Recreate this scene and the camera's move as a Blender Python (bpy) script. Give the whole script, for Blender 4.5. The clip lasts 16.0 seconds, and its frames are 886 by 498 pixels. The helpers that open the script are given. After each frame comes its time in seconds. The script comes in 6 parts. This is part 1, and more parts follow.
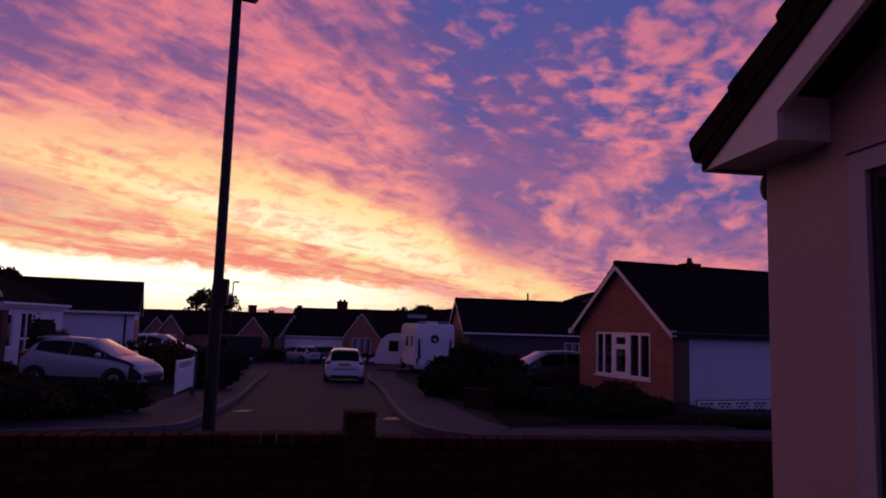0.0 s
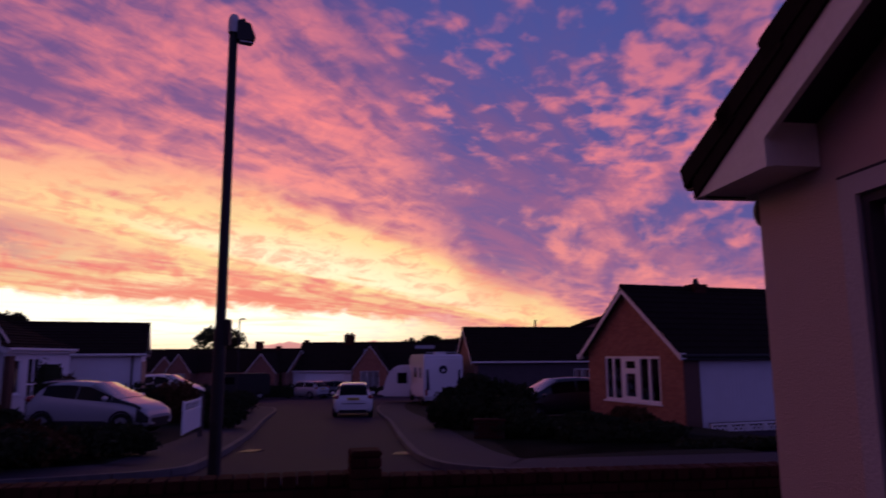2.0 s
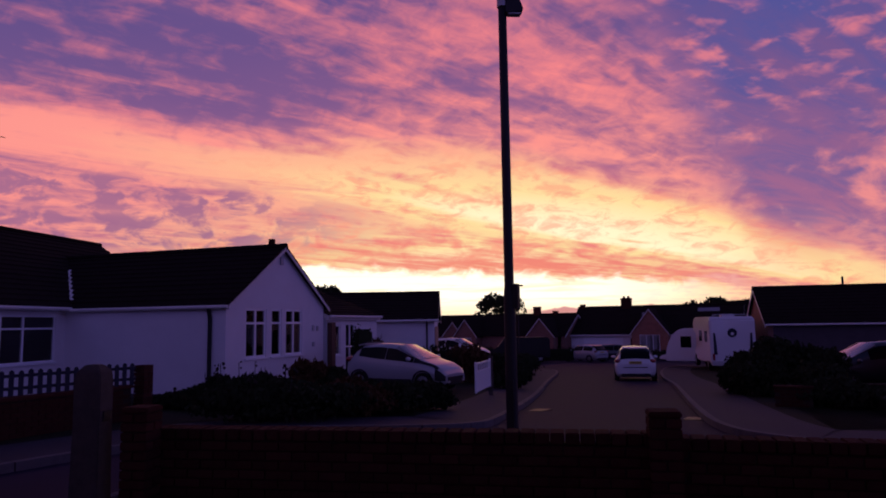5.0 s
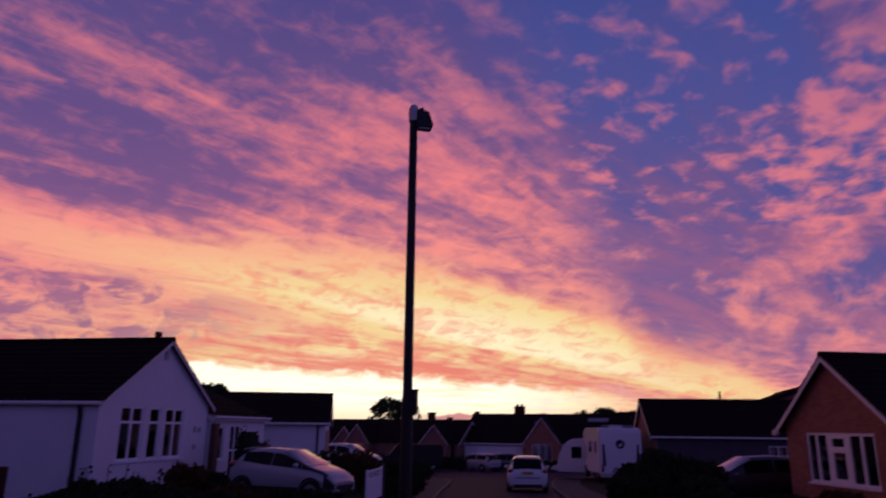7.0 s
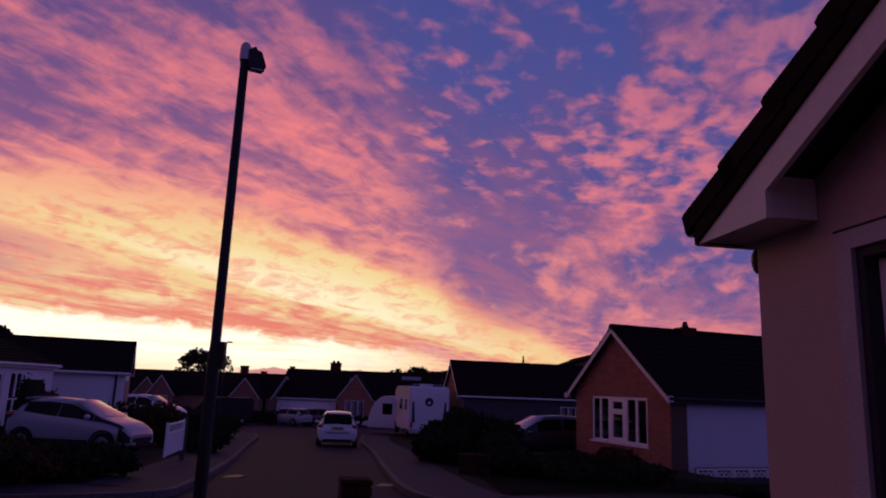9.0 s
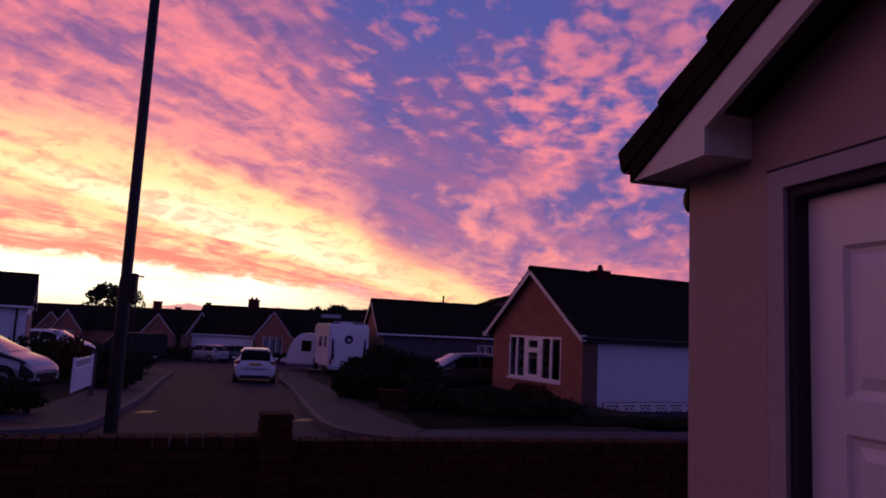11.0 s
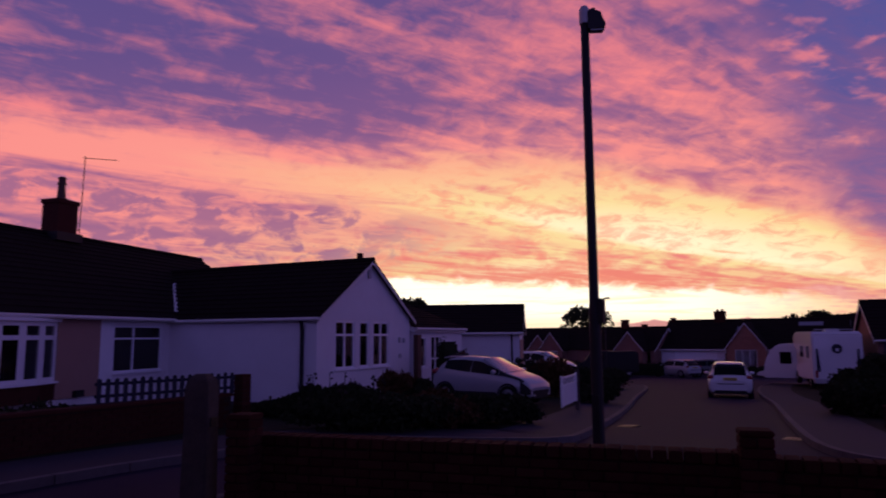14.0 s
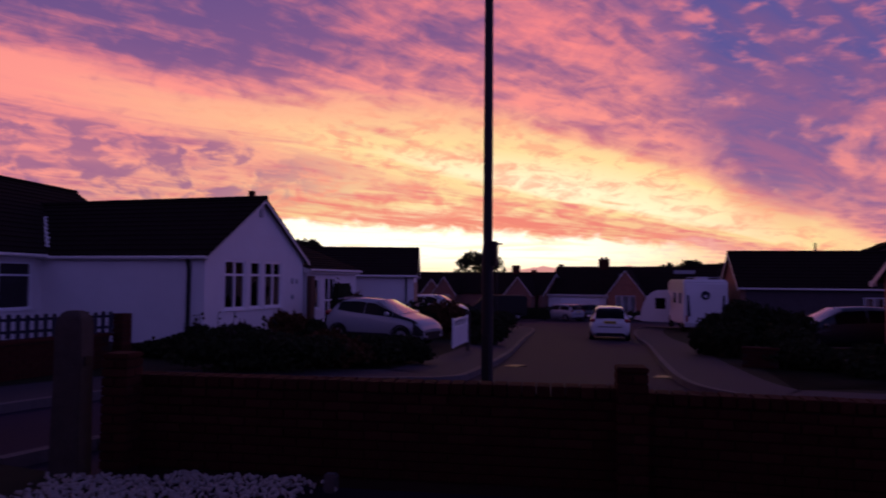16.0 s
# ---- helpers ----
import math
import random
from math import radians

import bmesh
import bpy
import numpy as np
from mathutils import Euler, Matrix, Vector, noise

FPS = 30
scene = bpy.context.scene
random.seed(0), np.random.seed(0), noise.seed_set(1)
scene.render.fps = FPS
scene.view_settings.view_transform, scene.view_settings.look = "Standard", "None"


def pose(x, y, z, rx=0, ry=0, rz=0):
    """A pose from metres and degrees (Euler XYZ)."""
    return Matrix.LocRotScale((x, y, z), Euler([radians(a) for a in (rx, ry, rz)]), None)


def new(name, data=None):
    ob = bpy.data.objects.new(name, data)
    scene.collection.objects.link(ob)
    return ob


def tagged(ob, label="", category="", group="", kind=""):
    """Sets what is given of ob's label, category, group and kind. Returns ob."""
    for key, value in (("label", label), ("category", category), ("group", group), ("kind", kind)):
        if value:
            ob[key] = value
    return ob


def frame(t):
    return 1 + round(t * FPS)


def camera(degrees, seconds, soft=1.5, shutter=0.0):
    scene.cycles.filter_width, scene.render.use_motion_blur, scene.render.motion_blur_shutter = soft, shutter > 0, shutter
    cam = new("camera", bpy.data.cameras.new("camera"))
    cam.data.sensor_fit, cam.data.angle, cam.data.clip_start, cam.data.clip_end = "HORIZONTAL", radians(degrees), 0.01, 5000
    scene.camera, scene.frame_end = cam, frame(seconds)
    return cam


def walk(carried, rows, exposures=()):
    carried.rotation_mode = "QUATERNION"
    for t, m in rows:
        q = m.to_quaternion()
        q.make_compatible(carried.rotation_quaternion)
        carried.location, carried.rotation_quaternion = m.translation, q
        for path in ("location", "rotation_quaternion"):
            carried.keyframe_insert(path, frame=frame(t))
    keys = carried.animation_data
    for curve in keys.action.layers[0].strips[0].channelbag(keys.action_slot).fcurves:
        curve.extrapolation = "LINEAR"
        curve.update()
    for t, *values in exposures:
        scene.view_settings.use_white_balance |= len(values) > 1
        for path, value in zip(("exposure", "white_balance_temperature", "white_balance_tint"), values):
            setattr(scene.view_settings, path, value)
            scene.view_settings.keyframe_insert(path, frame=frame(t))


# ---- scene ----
EYE = 1.6
cam = camera(65.55, 16.0, soft=1.8, shutter=0.4)
PATH = [
    (0.0, 0.019, 0.071, 1.586, 0.44, 6.46, -1.77),
    (0.5, 0.045, 0.111, 1.605, -0.09, 7.29, -0.24),
    (1.0, 0.062, 0.097, 1.616, -1.26, 9.27, 0.09),
    (1.5, 0.081, 0.093, 1.621, -3.42, 9.73, 0.18),
    (2.0, 0.063, 0.077, 1.620, 1.16, 8.87, 0.27),
    (2.5, 0.034, 0.045, 1.612, 9.02, 8.13, 0.08),
    (3.0, -0.002, 0.045, 1.602, 14.61, 6.82, -0.20),
    (3.5, -0.018, 0.043, 1.599, 18.12, 5.86, -0.28),
    (4.0, -0.036, 0.072, 1.594, 20.93, 5.53, -0.09),
    (4.2, -0.027, 0.064, 1.590, 22.12, 5.17, -0.07),
    (6.3, -0.061, -0.006, 1.600, 24.10, 10.16, 0.35),
    (6.5, -0.046, -0.006, 1.615, 22.18, 11.04, 0.24),
    (7.0, -0.046, -0.065, 1.603, 14.91, 14.63, -0.58),
    (7.5, -0.049, -0.196, 1.605, 9.33, 16.83, -0.70),
    (8.0, -0.004, -0.049, 1.616, 4.85, 15.65, -1.06),
    (8.5, 0.011, -0.014, 1.620, 1.54, 13.16, -1.81),
    (9.0, -0.007, -0.007, 1.611, -0.03, 11.54, -2.18),
    (9.5, -0.045, -0.009, 1.595, -5.13, 10.16, -2.44),
    (9.7, -0.044, 0.009, 1.588, -7.66, 9.68, -2.99),
    (11.8, -0.044, 0.107, 1.588, -3.73, 6.16, -1.42),
    (12.0, -0.041, 0.070, 1.594, 1.67, 6.38, -1.41),
    (12.5, 0.007, 0.037, 1.599, 10.90, 7.13, -0.92),
    (13.0, 0.022, -0.052, 1.605, 18.12, 6.79, -0.76),
    (13.5, 0.029, -0.097, 1.615, 24.34, 6.86, -0.09),
    (14.0, 0.029, -0.123, 1.610, 30.63, 7.27, 0.39),
    (14.5, 0.044, -0.123, 1.604, 33.38, 7.12, 0.36),
    (15.0, 0.041, -0.086, 1.601, 32.93, 6.59, 0.60),
    (15.5, 0.049, -0.076, 1.595, 29.09, 3.91, 0.06),
    (16.0, 0.003, -0.053, 1.577, 21.92, 2.60, -0.51),
]
walk(cam, [(t, pose(x, y, z, 90 + p, r, w)) for t, x, y, z, w, p, r in PATH],
     exposures=((0, 0), (4, 0), (6.5, -0.05), (8, -0.22), (9, -0.12), (9.7, 0.05), (12, 0.3), (12.7, 0.15), (13.5, -0.03), (16, 0)))


# ---- node helpers ----
class Graph:
    """Short names for shader nodes of one tree."""

    def __init__(self, tree):
        self.t = tree
        tree.nodes.clear()

    def n(self, kind, **kw):
        node = self.t.nodes.new(kind)
        for k, v in kw.items():
            setattr(node, k, v)
        return node

    def link(self, a, b):
        self.t.links.new(a, b)

    def put(self, sock, v):
        if isinstance(v, (int, float)):
            sock.default_value = v
        elif isinstance(v, (tuple, list)):
            sock.default_value = v if len(v) == len(sock.default_value) else (*v, 1)
        else:
            self.link(v, sock)

    def m(self, op, a, b=0.0, c=0.0, clamp=False):
        node = self.n("ShaderNodeMath", operation=op, use_clamp=clamp)
        for s, v in zip(node.inputs, (a, b, c)):
            self.put(s, v)
        return node.outputs[0]

    def smooth(self, v, lo, hi, a=0.0, b=1.0):
        node = self.n("ShaderNodeMapRange", interpolation_type="SMOOTHSTEP")
        for s, x in zip(node.inputs, (v, lo, hi, a, b)):
            self.put(s, x)
        return node.outputs[0]

    def mix(self, f, a, b, kind="MIX"):
        node = self.n("ShaderNodeMix", data_type="RGBA", blend_type=kind)
        self.put(node.inputs[0], f), self.put(node.inputs[6], a), self.put(node.inputs[7], b)
        return node.outputs[2]

    def xyz(self, x, y, z=0.0):
        node = self.n("ShaderNodeCombineXYZ")
        for s, v in zip(node.inputs, (x, y, z)):
            self.put(s, v)
        return node.outputs[0]

    def split(self, v):
        node = self.n("ShaderNodeSeparateXYZ")
        self.link(v, node.inputs[0])
        return node.outputs

    def noise(self, vec, scale, detail=4.0, rough=0.55, distort=0.0):
        node = self.n("ShaderNodeTexNoise")
        if vec is not None:
            self.link(vec, node.inputs["Vector"])
        for k, v in (("Scale", scale), ("Detail", detail), ("Roughness", rough), ("Distortion", distort)):
            node.inputs[k].default_value = v
        return node.outputs[0]

    def ramp(self, f, stops):
        node = self.n("ShaderNodeValToRGB")
        e = node.color_ramp.elements
        while len(e) < len(stops):
            e.new(0.5)
        for el, (p, c) in zip(e, stops):
            el.position, el.color = p, (*c, 1)
        self.link(f, node.inputs[0])
        return node.outputs[0]


def srgb(r, g, b):
    return tuple((c / 255 / 12.92) if c < 10 else ((c / 255 + 0.055) / 1.055) ** 2.4 for c in (r, g, b))


# ---- sky: a dawn sky of cloud streets lit from below ----
SUN_AZ = -24.0
world = bpy.data.worlds.new("dawn_sky")
scene.world = world
world.use_nodes = True
g = Graph(world.node_tree)
d = g.split(g.n("ShaderNodeTexCoord").outputs["Generated"])
up = g.m("MAXIMUM", d[2], 0.0)
elev = g.m("MULTIPLY", g.m("ARCSINE", up), 57.2958)
azim = g.m("MULTIPLY", g.m("ARCTAN2", d[0], d[1]), 57.2958)
# the cloud sheet as a plane overhead: u across the streets, v along them
dist = g.m("DIVIDE", 1.0, g.m("ADD", up, 0.035))
px, py = g.m("MULTIPLY", d[0], dist), g.m("MULTIPLY", d[1], dist)
A = radians(22)
u = g.m("SUBTRACT", g.m("MULTIPLY", px, math.cos(A)), g.m("MULTIPLY", py, math.sin(A)))
v = g.m("ADD", g.m("MULTIPLY", px, math.sin(A)), g.m("MULTIPLY", py, math.cos(A)))
# the rift of clear sky runs almost straight away from the viewer
B = radians(4)
rift = g.m("SUBTRACT", g.m("MULTIPLY", px, math.cos(B)), g.m("MULTIPLY", py, math.sin(B)))


def sheet(su, sv, seed, detail, rough, distort):
    return g.noise(g.xyz(g.m("MULTIPLY", u, su), g.m("MULTIPLY", v, sv), seed), 1.0, detail, rough, distort)


street = sheet(0.9, 0.2, 3.1, 3, 0.5, 0.5)
streak = sheet(2.8, 0.62, 7.7, 6, 0.62, 0.7)
ripple = sheet(6.5, 2.2, 2.9, 5, 0.6, 0.6)
puff = sheet(10.5, 7.0, 1.3, 3, 0.5, 0.3)
blot = sheet(3.4, 1.9, 5.3, 3, 0.5, 0.7)
mottle = g.noise(g.xyz(g.m("MULTIPLY", azim, 0.42), g.m("MULTIPLY", elev, 0.78), 4.4), 1.0, 4, 0.55, 0.5)
low = g.smooth(elev, 20.0, 8.0, 0.5, 0.85)
ripple = g.m("ADD", ripple, g.m("MULTIPLY", low, g.m("SUBTRACT", mottle, ripple)))
uw = g.m("ADD", u, g.m("MULTIPLY", g.m("SUBTRACT", streak, 0.5), 0.8))
uwb = g.m("ADD", uw, g.smooth(azim, -20.0, -46.0, 0.0, 0.75))
band = g.m("MULTIPLY", g.smooth(uw, -4.1, -3.3), g.smooth(uwb, -1.9, -2.5))
trough = g.m("MULTIPLY", g.m("MULTIPLY", g.smooth(uw, -9.5, -6.5), g.smooth(azim, -16.0, -36.0)), g.smooth(uw, -3.7, -4.6))
dusk = g.m("MULTIPLY", g.m("MULTIPLY", g.smooth(uwb, -2.5, -2.1), g.smooth(azim, -22.0, -44.0)), g.smooth(uwb, -0.9, -1.4))
# nearness to the hidden sun
off = g.m("SUBTRACT", azim, SUN_AZ)
da = g.m("ADD", g.m("DIVIDE", g.m("MINIMUM", off, 0.0), 66.0), g.m("DIVIDE", g.m("MAXIMUM", off, 0.0), 64.0))
de = g.m("DIVIDE", elev, 22.5)
far = g.m("SQRT", g.m("ADD", g.m("MULTIPLY", da, da), g.m("MULTIPLY", de, de)))
glow = g.m("SUBTRACT", 1.0, g.m("MULTIPLY", far, 0.475))
glow = g.m("ADD", glow, g.m("SUBTRACT", g.m("MULTIPLY", band, 0.09), g.m("ADD", g.m("MULTIPLY", trough, 0.015), g.m("MULTIPLY", dusk, 0.07))), clamp=True)
lit = g.ramp(glow, [(0.0, srgb(128, 92, 140)), (0.25, srgb(176, 108, 140)), (0.42, srgb(220, 122, 140)), (0.58, srgb(252, 138, 140)), (0.72, srgb(255, 154, 144)),
                    (0.80, srgb(255, 186, 148)), (0.855, srgb(255, 224, 160)), (0.905, (1.1, 0.96, 0.62)), (1.0, (1.15, 0.98, 0.58))])
shade = g.ramp(glow, [(0.0, srgb(58, 62, 118)), (0.25, srgb(78, 72, 136)), (0.42, srgb(102, 80, 138)), (0.58, srgb(130, 90, 140)), (0.72, srgb(168, 105, 142)),
                      (0.82, srgb(232, 126, 132)), (0.885, srgb(252, 150, 122)), (0.935, srgb(255, 220, 145)), (1.0, (1.08, 0.9, 0.5))])
clear = g.ramp(glow, [(0.0, srgb(40, 58, 122)), (0.3, srgb(66, 80, 152)), (0.45, srgb(76, 84, 154)), (0.6, srgb(84, 86, 152)), (0.75, srgb(122, 98, 150)),
                      (0.86, srgb(250, 150, 135)), (1.0, (1.2, 1.1, 0.85))])
tone = g.m("ADD", g.m("MULTIPLY", street, 0.2), g.m("ADD", g.m("MULTIPLY", streak, 0.24), g.m("ADD", g.m("MULTIPLY", ripple, 0.34), g.m("MULTIPLY", blot, 0.22))))
tone = g.m("SUBTRACT", tone, g.smooth(elev, 14.0, 34.0, 0.0, 0.045))
tone = g.m("ADD", tone, g.m("SUBTRACT", g.m("MULTIPLY", band, 0.08), g.m("ADD", g.m("MULTIPLY", trough, -0.01), g.m("MULTIPLY", dusk, 0.045))))
bright = g.smooth(tone, 0.405, 0.57)
sheet_col = g.mix(bright, shade, lit)
# rows of small mauve ripples under the bright street
row_a = g.m("MULTIPLY", g.smooth(uw, -5.4, -4.7), g.smooth(uw, -3.6, -4.1))
row_b = g.m("MULTIPLY", g.smooth(elev, 5.2, 6.6), g.smooth(elev, 10.0, 8.2))
rows_m = g.m("MULTIPLY", g.m("MAXIMUM", row_a, row_b), g.smooth(azim, -26.0, -42.0))
sheet_col = g.mix(g.m("MULTIPLY", rows_m, g.smooth(mottle, 0.42, 0.6, 0.05, 0.85)), sheet_col, srgb(150, 100, 142))
# broken cloud: puffs over clear sky to the right of the bright street and overhead
rw = g.m("ADD", rift, g.m("MULTIPLY", g.m("SUBTRACT", streak, 0.5), 0.35))
gap = g.m("MULTIPLY", g.smooth(rw, -0.62, -0.2), g.smooth(elev, 2.0, 9.0))
soft = g.noise(g.xyz(g.m("MULTIPLY", azim, 0.3), g.m("MULTIPLY", elev, 0.42), 8.2), 1.0, 4, 0.55, 0.4)
puff = g.m("ADD", puff, g.m("MULTIPLY", g.smooth(elev, 20.0, 10.0), g.m("SUBTRACT", soft, puff)))
cells = g.m("ADD", g.m("MULTIPLY", puff, 0.7), g.m("MULTIPLY", ripple, 0.3))
clump = g.m("MULTIPLY", g.smooth(rw, 0.3, 0.48), g.smooth(rw, 1.0, 0.75))
cells = g.m("ADD", cells, g.m("MULTIPLY", clump, 0.075))
open_sky = g.m("MULTIPLY", g.smooth(rw, -0.4, -0.1), g.smooth(rw, 0.38, 0.26))
cells = g.m("SUBTRACT", cells, g.m("MULTIPLY", open_sky, 0.035))
veil = g.mix(g.smooth(streak, 0.36, 0.62, 0.15, 0.75), clear, shade)
puffs = g.mix(g.smooth(cells, 0.45, 0.70, 0.0, 0.82), veil, lit)
puffs = g.mix(g.smooth(g.m("ADD", g.m("MULTIPLY", streak, 0.6), g.m("MULTIPLY", street, 0.4)), 0.5, 0.62, 0.0, 0.55), puffs, shade)
col = g.mix(gap, sheet_col, puffs)
# fine flecks of rose in the brightest sheet
fleck = g.noise(g.xyz(g.m("MULTIPLY", azim, 0.5), g.m("MULTIPLY", elev, 1.25), 9.4), 1.0, 5, 0.62, 0.6)
col = g.mix(g.m("MULTIPLY", g.smooth(fleck, 0.46, 0.68, 0.0, 0.6), g.smooth(glow, 0.74, 0.84)), col, srgb(255, 156, 130))
# the clear, burning strip over the hidden sun
edge = g.m("ADD", elev, g.m("MULTIPLY", g.m("SUBTRACT", mottle, 0.5), 2.6))
edge = g.m("ADD", edge, g.m("MULTIPLY", g.m("MAXIMUM", g.m("ADD", azim, 34.0), 0.0), 0.06))
thread = g.noise(g.xyz(g.m("MULTIPLY", azim, 0.11), g.m("MULTIPLY", elev, 1.9), 6.1), 1.0, 4, 0.6, 0.5)
sash = g.m("MULTIPLY", g.m("MULTIPLY", g.smooth(edge, 4.6, 5.4), g.smooth(edge, 7.4, 6.0)), g.m("MULTIPLY", g.smooth(azim, -46.0, -30.0), g.smooth(azim, 6.0, -10.0)))
col = g.mix(g.m("MULTIPLY", sash, g.smooth(streak, 0.36, 0.6, 0.75, 0.25)), col, srgb(240, 132, 118))
hot = g.m("MULTIPLY", g.smooth(edge, 5.2, 4.4), g.m("MULTIPLY", g.smooth(azim, -60.0, -38.0), g.smooth(azim, 6.0, -14.0)))
core = g.smooth(g.m("ABSOLUTE", g.m("ADD", azim, 20.0)), 30.0, 12.0)
core = g.m("MULTIPLY", core, g.m("MULTIPLY", g.smooth(thread, 0.34, 0.5, 0.6, 1.0), g.smooth(elev, 0.6, 2.2, 0.5, 1.0)))
col = g.mix(hot, col, g.mix(core, (1.05, 0.66, 0.3, 1), (1.4, 1.26, 1.0, 1)))
# a low bank of mauve cloud on the horizon
bank_top = g.m("ADD", 0.55, g.m("MULTIPLY", g.noise(g.xyz(g.m("MULTIPLY", azim, 0.35), 0.0), 1.0, 5, 0.6), 1.3))
bank = g.m("MULTIPLY", g.smooth(elev, bank_top, g.m("SUBTRACT", bank_top, 0.15)), g.m("MULTIPLY", g.smooth(azim, -17.5, -15.0), g.smooth(azim, 2.0, -5.0)))
col = g.mix(g.m("MULTIPLY", bank, 0.85), col, srgb(205, 120, 130))
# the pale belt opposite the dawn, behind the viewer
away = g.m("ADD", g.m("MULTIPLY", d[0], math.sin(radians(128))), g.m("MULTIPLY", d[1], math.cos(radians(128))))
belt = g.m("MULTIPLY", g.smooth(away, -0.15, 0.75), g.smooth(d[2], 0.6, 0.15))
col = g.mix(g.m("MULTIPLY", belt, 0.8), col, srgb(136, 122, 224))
# the sky overhead is still dark
col = g.mix(g.smooth(elev, 38.0, 62.0, 0.0, 0.6), col, srgb(34, 36, 80))
below = g.smooth(d[2], -0.02, 0.0)
col = g.mix(below, srgb(40, 30, 45), col)
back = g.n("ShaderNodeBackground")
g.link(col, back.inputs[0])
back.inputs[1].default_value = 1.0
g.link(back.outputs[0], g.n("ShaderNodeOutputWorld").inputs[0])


# ---- materials ----
def surface(name, color, rough=0.8, metal=0.0, vary=0.25, scale=6.0, fine=60.0, bump=0.15, coat=0.0, per_object=0.0, spec=0.5):
    """A plain surface with stains, grain and fine relief at real-world size."""
    mat = bpy.data.materials.new(name)
    mat.use_nodes = True
    q = Graph(mat.node_tree)
    pos = q.n("ShaderNodeNewGeometry").outputs["Position"]
    big, small = q.noise(pos, scale, 4, 0.6), q.noise(pos, fine, 3, 0.6)
    val = q.m("ADD", q.m("MULTIPLY", q.m("SUBTRACT", big, 0.5), vary * 2.2), q.m("MULTIPLY", q.m("SUBTRACT", small, 0.5), vary * 1.2))
    if per_object:
        rnd = q.n("ShaderNodeObjectInfo").outputs["Random"]
        val = q.m("ADD", val, q.m("MULTIPLY", q.m("SUBTRACT", rnd, 0.5), per_object))
    val = q.m("ADD", val, 1.0)
    base = q.mix(1.0, (*color, 1), q.xyz(val, val, val), "MULTIPLY")
    b = q.n("ShaderNodeBsdfPrincipled")
    q.link(base, b.inputs["Base Color"])
    q.put(b.inputs["Metallic"], metal)
    q.link(q.m("ADD", rough, q.m("MULTIPLY", q.m("SUBTRACT", big, 0.5), 0.2), clamp=True), b.inputs["Roughness"])
    b.inputs["Specular IOR Level"].default_value = spec
    if coat:
        b.inputs["Coat Weight"].default_value = coat
        b.inputs["Coat Roughness"].default_value = 0.05
    if bump:
        bp = q.n("ShaderNodeBump")
        bp.inputs["Strength"].default_value = bump
        bp.inputs["Distance"].default_value = 0.02
        q.link(small, bp.inputs["Height"])
        q.link(bp.outputs[0], b.inputs["Normal"])
    q.link(b.outputs[0], q.n("ShaderNodeOutputMaterial").inputs[0])
    return mat


def glass(name, tint, gloss):
    """Thin window glass: mostly clear, with a share of mirror."""
    mat = bpy.data.materials.new(name)
    mat.use_nodes = True
    q = Graph(mat.node_tree)
    clear_n, shiny, mixed = q.n("ShaderNodeBsdfTransparent"), q.n("ShaderNodeBsdfGlossy"), q.n("ShaderNodeMixShader")
    q.put(clear_n.inputs[0], (tint, tint, tint, 1))
    shiny.inputs["Roughness"].default_value = 0.03
    fres = q.n("ShaderNodeFresnel")
    fres.inputs[0].default_value = 1.5
    q.link(q.m("ADD", fres.outputs[0], gloss, clamp=True), mixed.inputs[0])
    q.link(clear_n.outputs[0], mixed.inputs[1]), q.link(shiny.outputs[0], mixed.inputs[2])
    q.link(mixed.outputs[0], q.n("ShaderNodeOutputMaterial").inputs[0])
    return mat


def brickwork(name, brick_a, brick_b, mortar):
    """Far brickwork: courses, mortar and per-brick tone."""
    mat = bpy.data.materials.new(name)
    mat.use_nodes = True
    q = Graph(mat.node_tree)
    p = q.split(q.n("ShaderNodeTexCoord").outputs["Object"])
    tex = q.n("ShaderNodeTexBrick")
    q.link(q.xyz(q.m("ADD", p[0], p[1]), p[2]), tex.inputs["Vector"])
    for k, val in (("Color1", (*brick_a, 1)), ("Color2", (*brick_b, 1)), ("Mortar", (*mortar, 1)), ("Scale", 1.0), ("Mortar Size", 0.008),
                   ("Brick Width", 0.225), ("Row Height", 0.075)):
        tex.inputs[k].default_value = val
    big = q.noise(q.n("ShaderNodeNewGeometry").outputs["Position"], 1.5, 5, 0.6)
    tone = q.m("ADD", 0.75, q.m("MULTIPLY", big, 0.5))
    bs = q.n("ShaderNodeBsdfPrincipled")
    q.link(q.mix(1.0, tex.outputs[0], q.xyz(tone, tone, tone), "MULTIPLY"), bs.inputs["Base Color"])
    bs.inputs["Roughness"].default_value = 0.9
    bs.inputs["Specular IOR Level"].default_value = 0.2
    bp = q.n("ShaderNodeBump")
    bp.inputs["Strength"].default_value, bp.inputs["Distance"].default_value = 0.5, 0.01
    bp.invert = True
    q.link(tex.outputs[1], bp.inputs["Height"]), q.link(bp.outputs[0], bs.inputs["Normal"])
    q.link(bs.outputs[0], q.n("ShaderNodeOutputMaterial").inputs[0])
    return mat


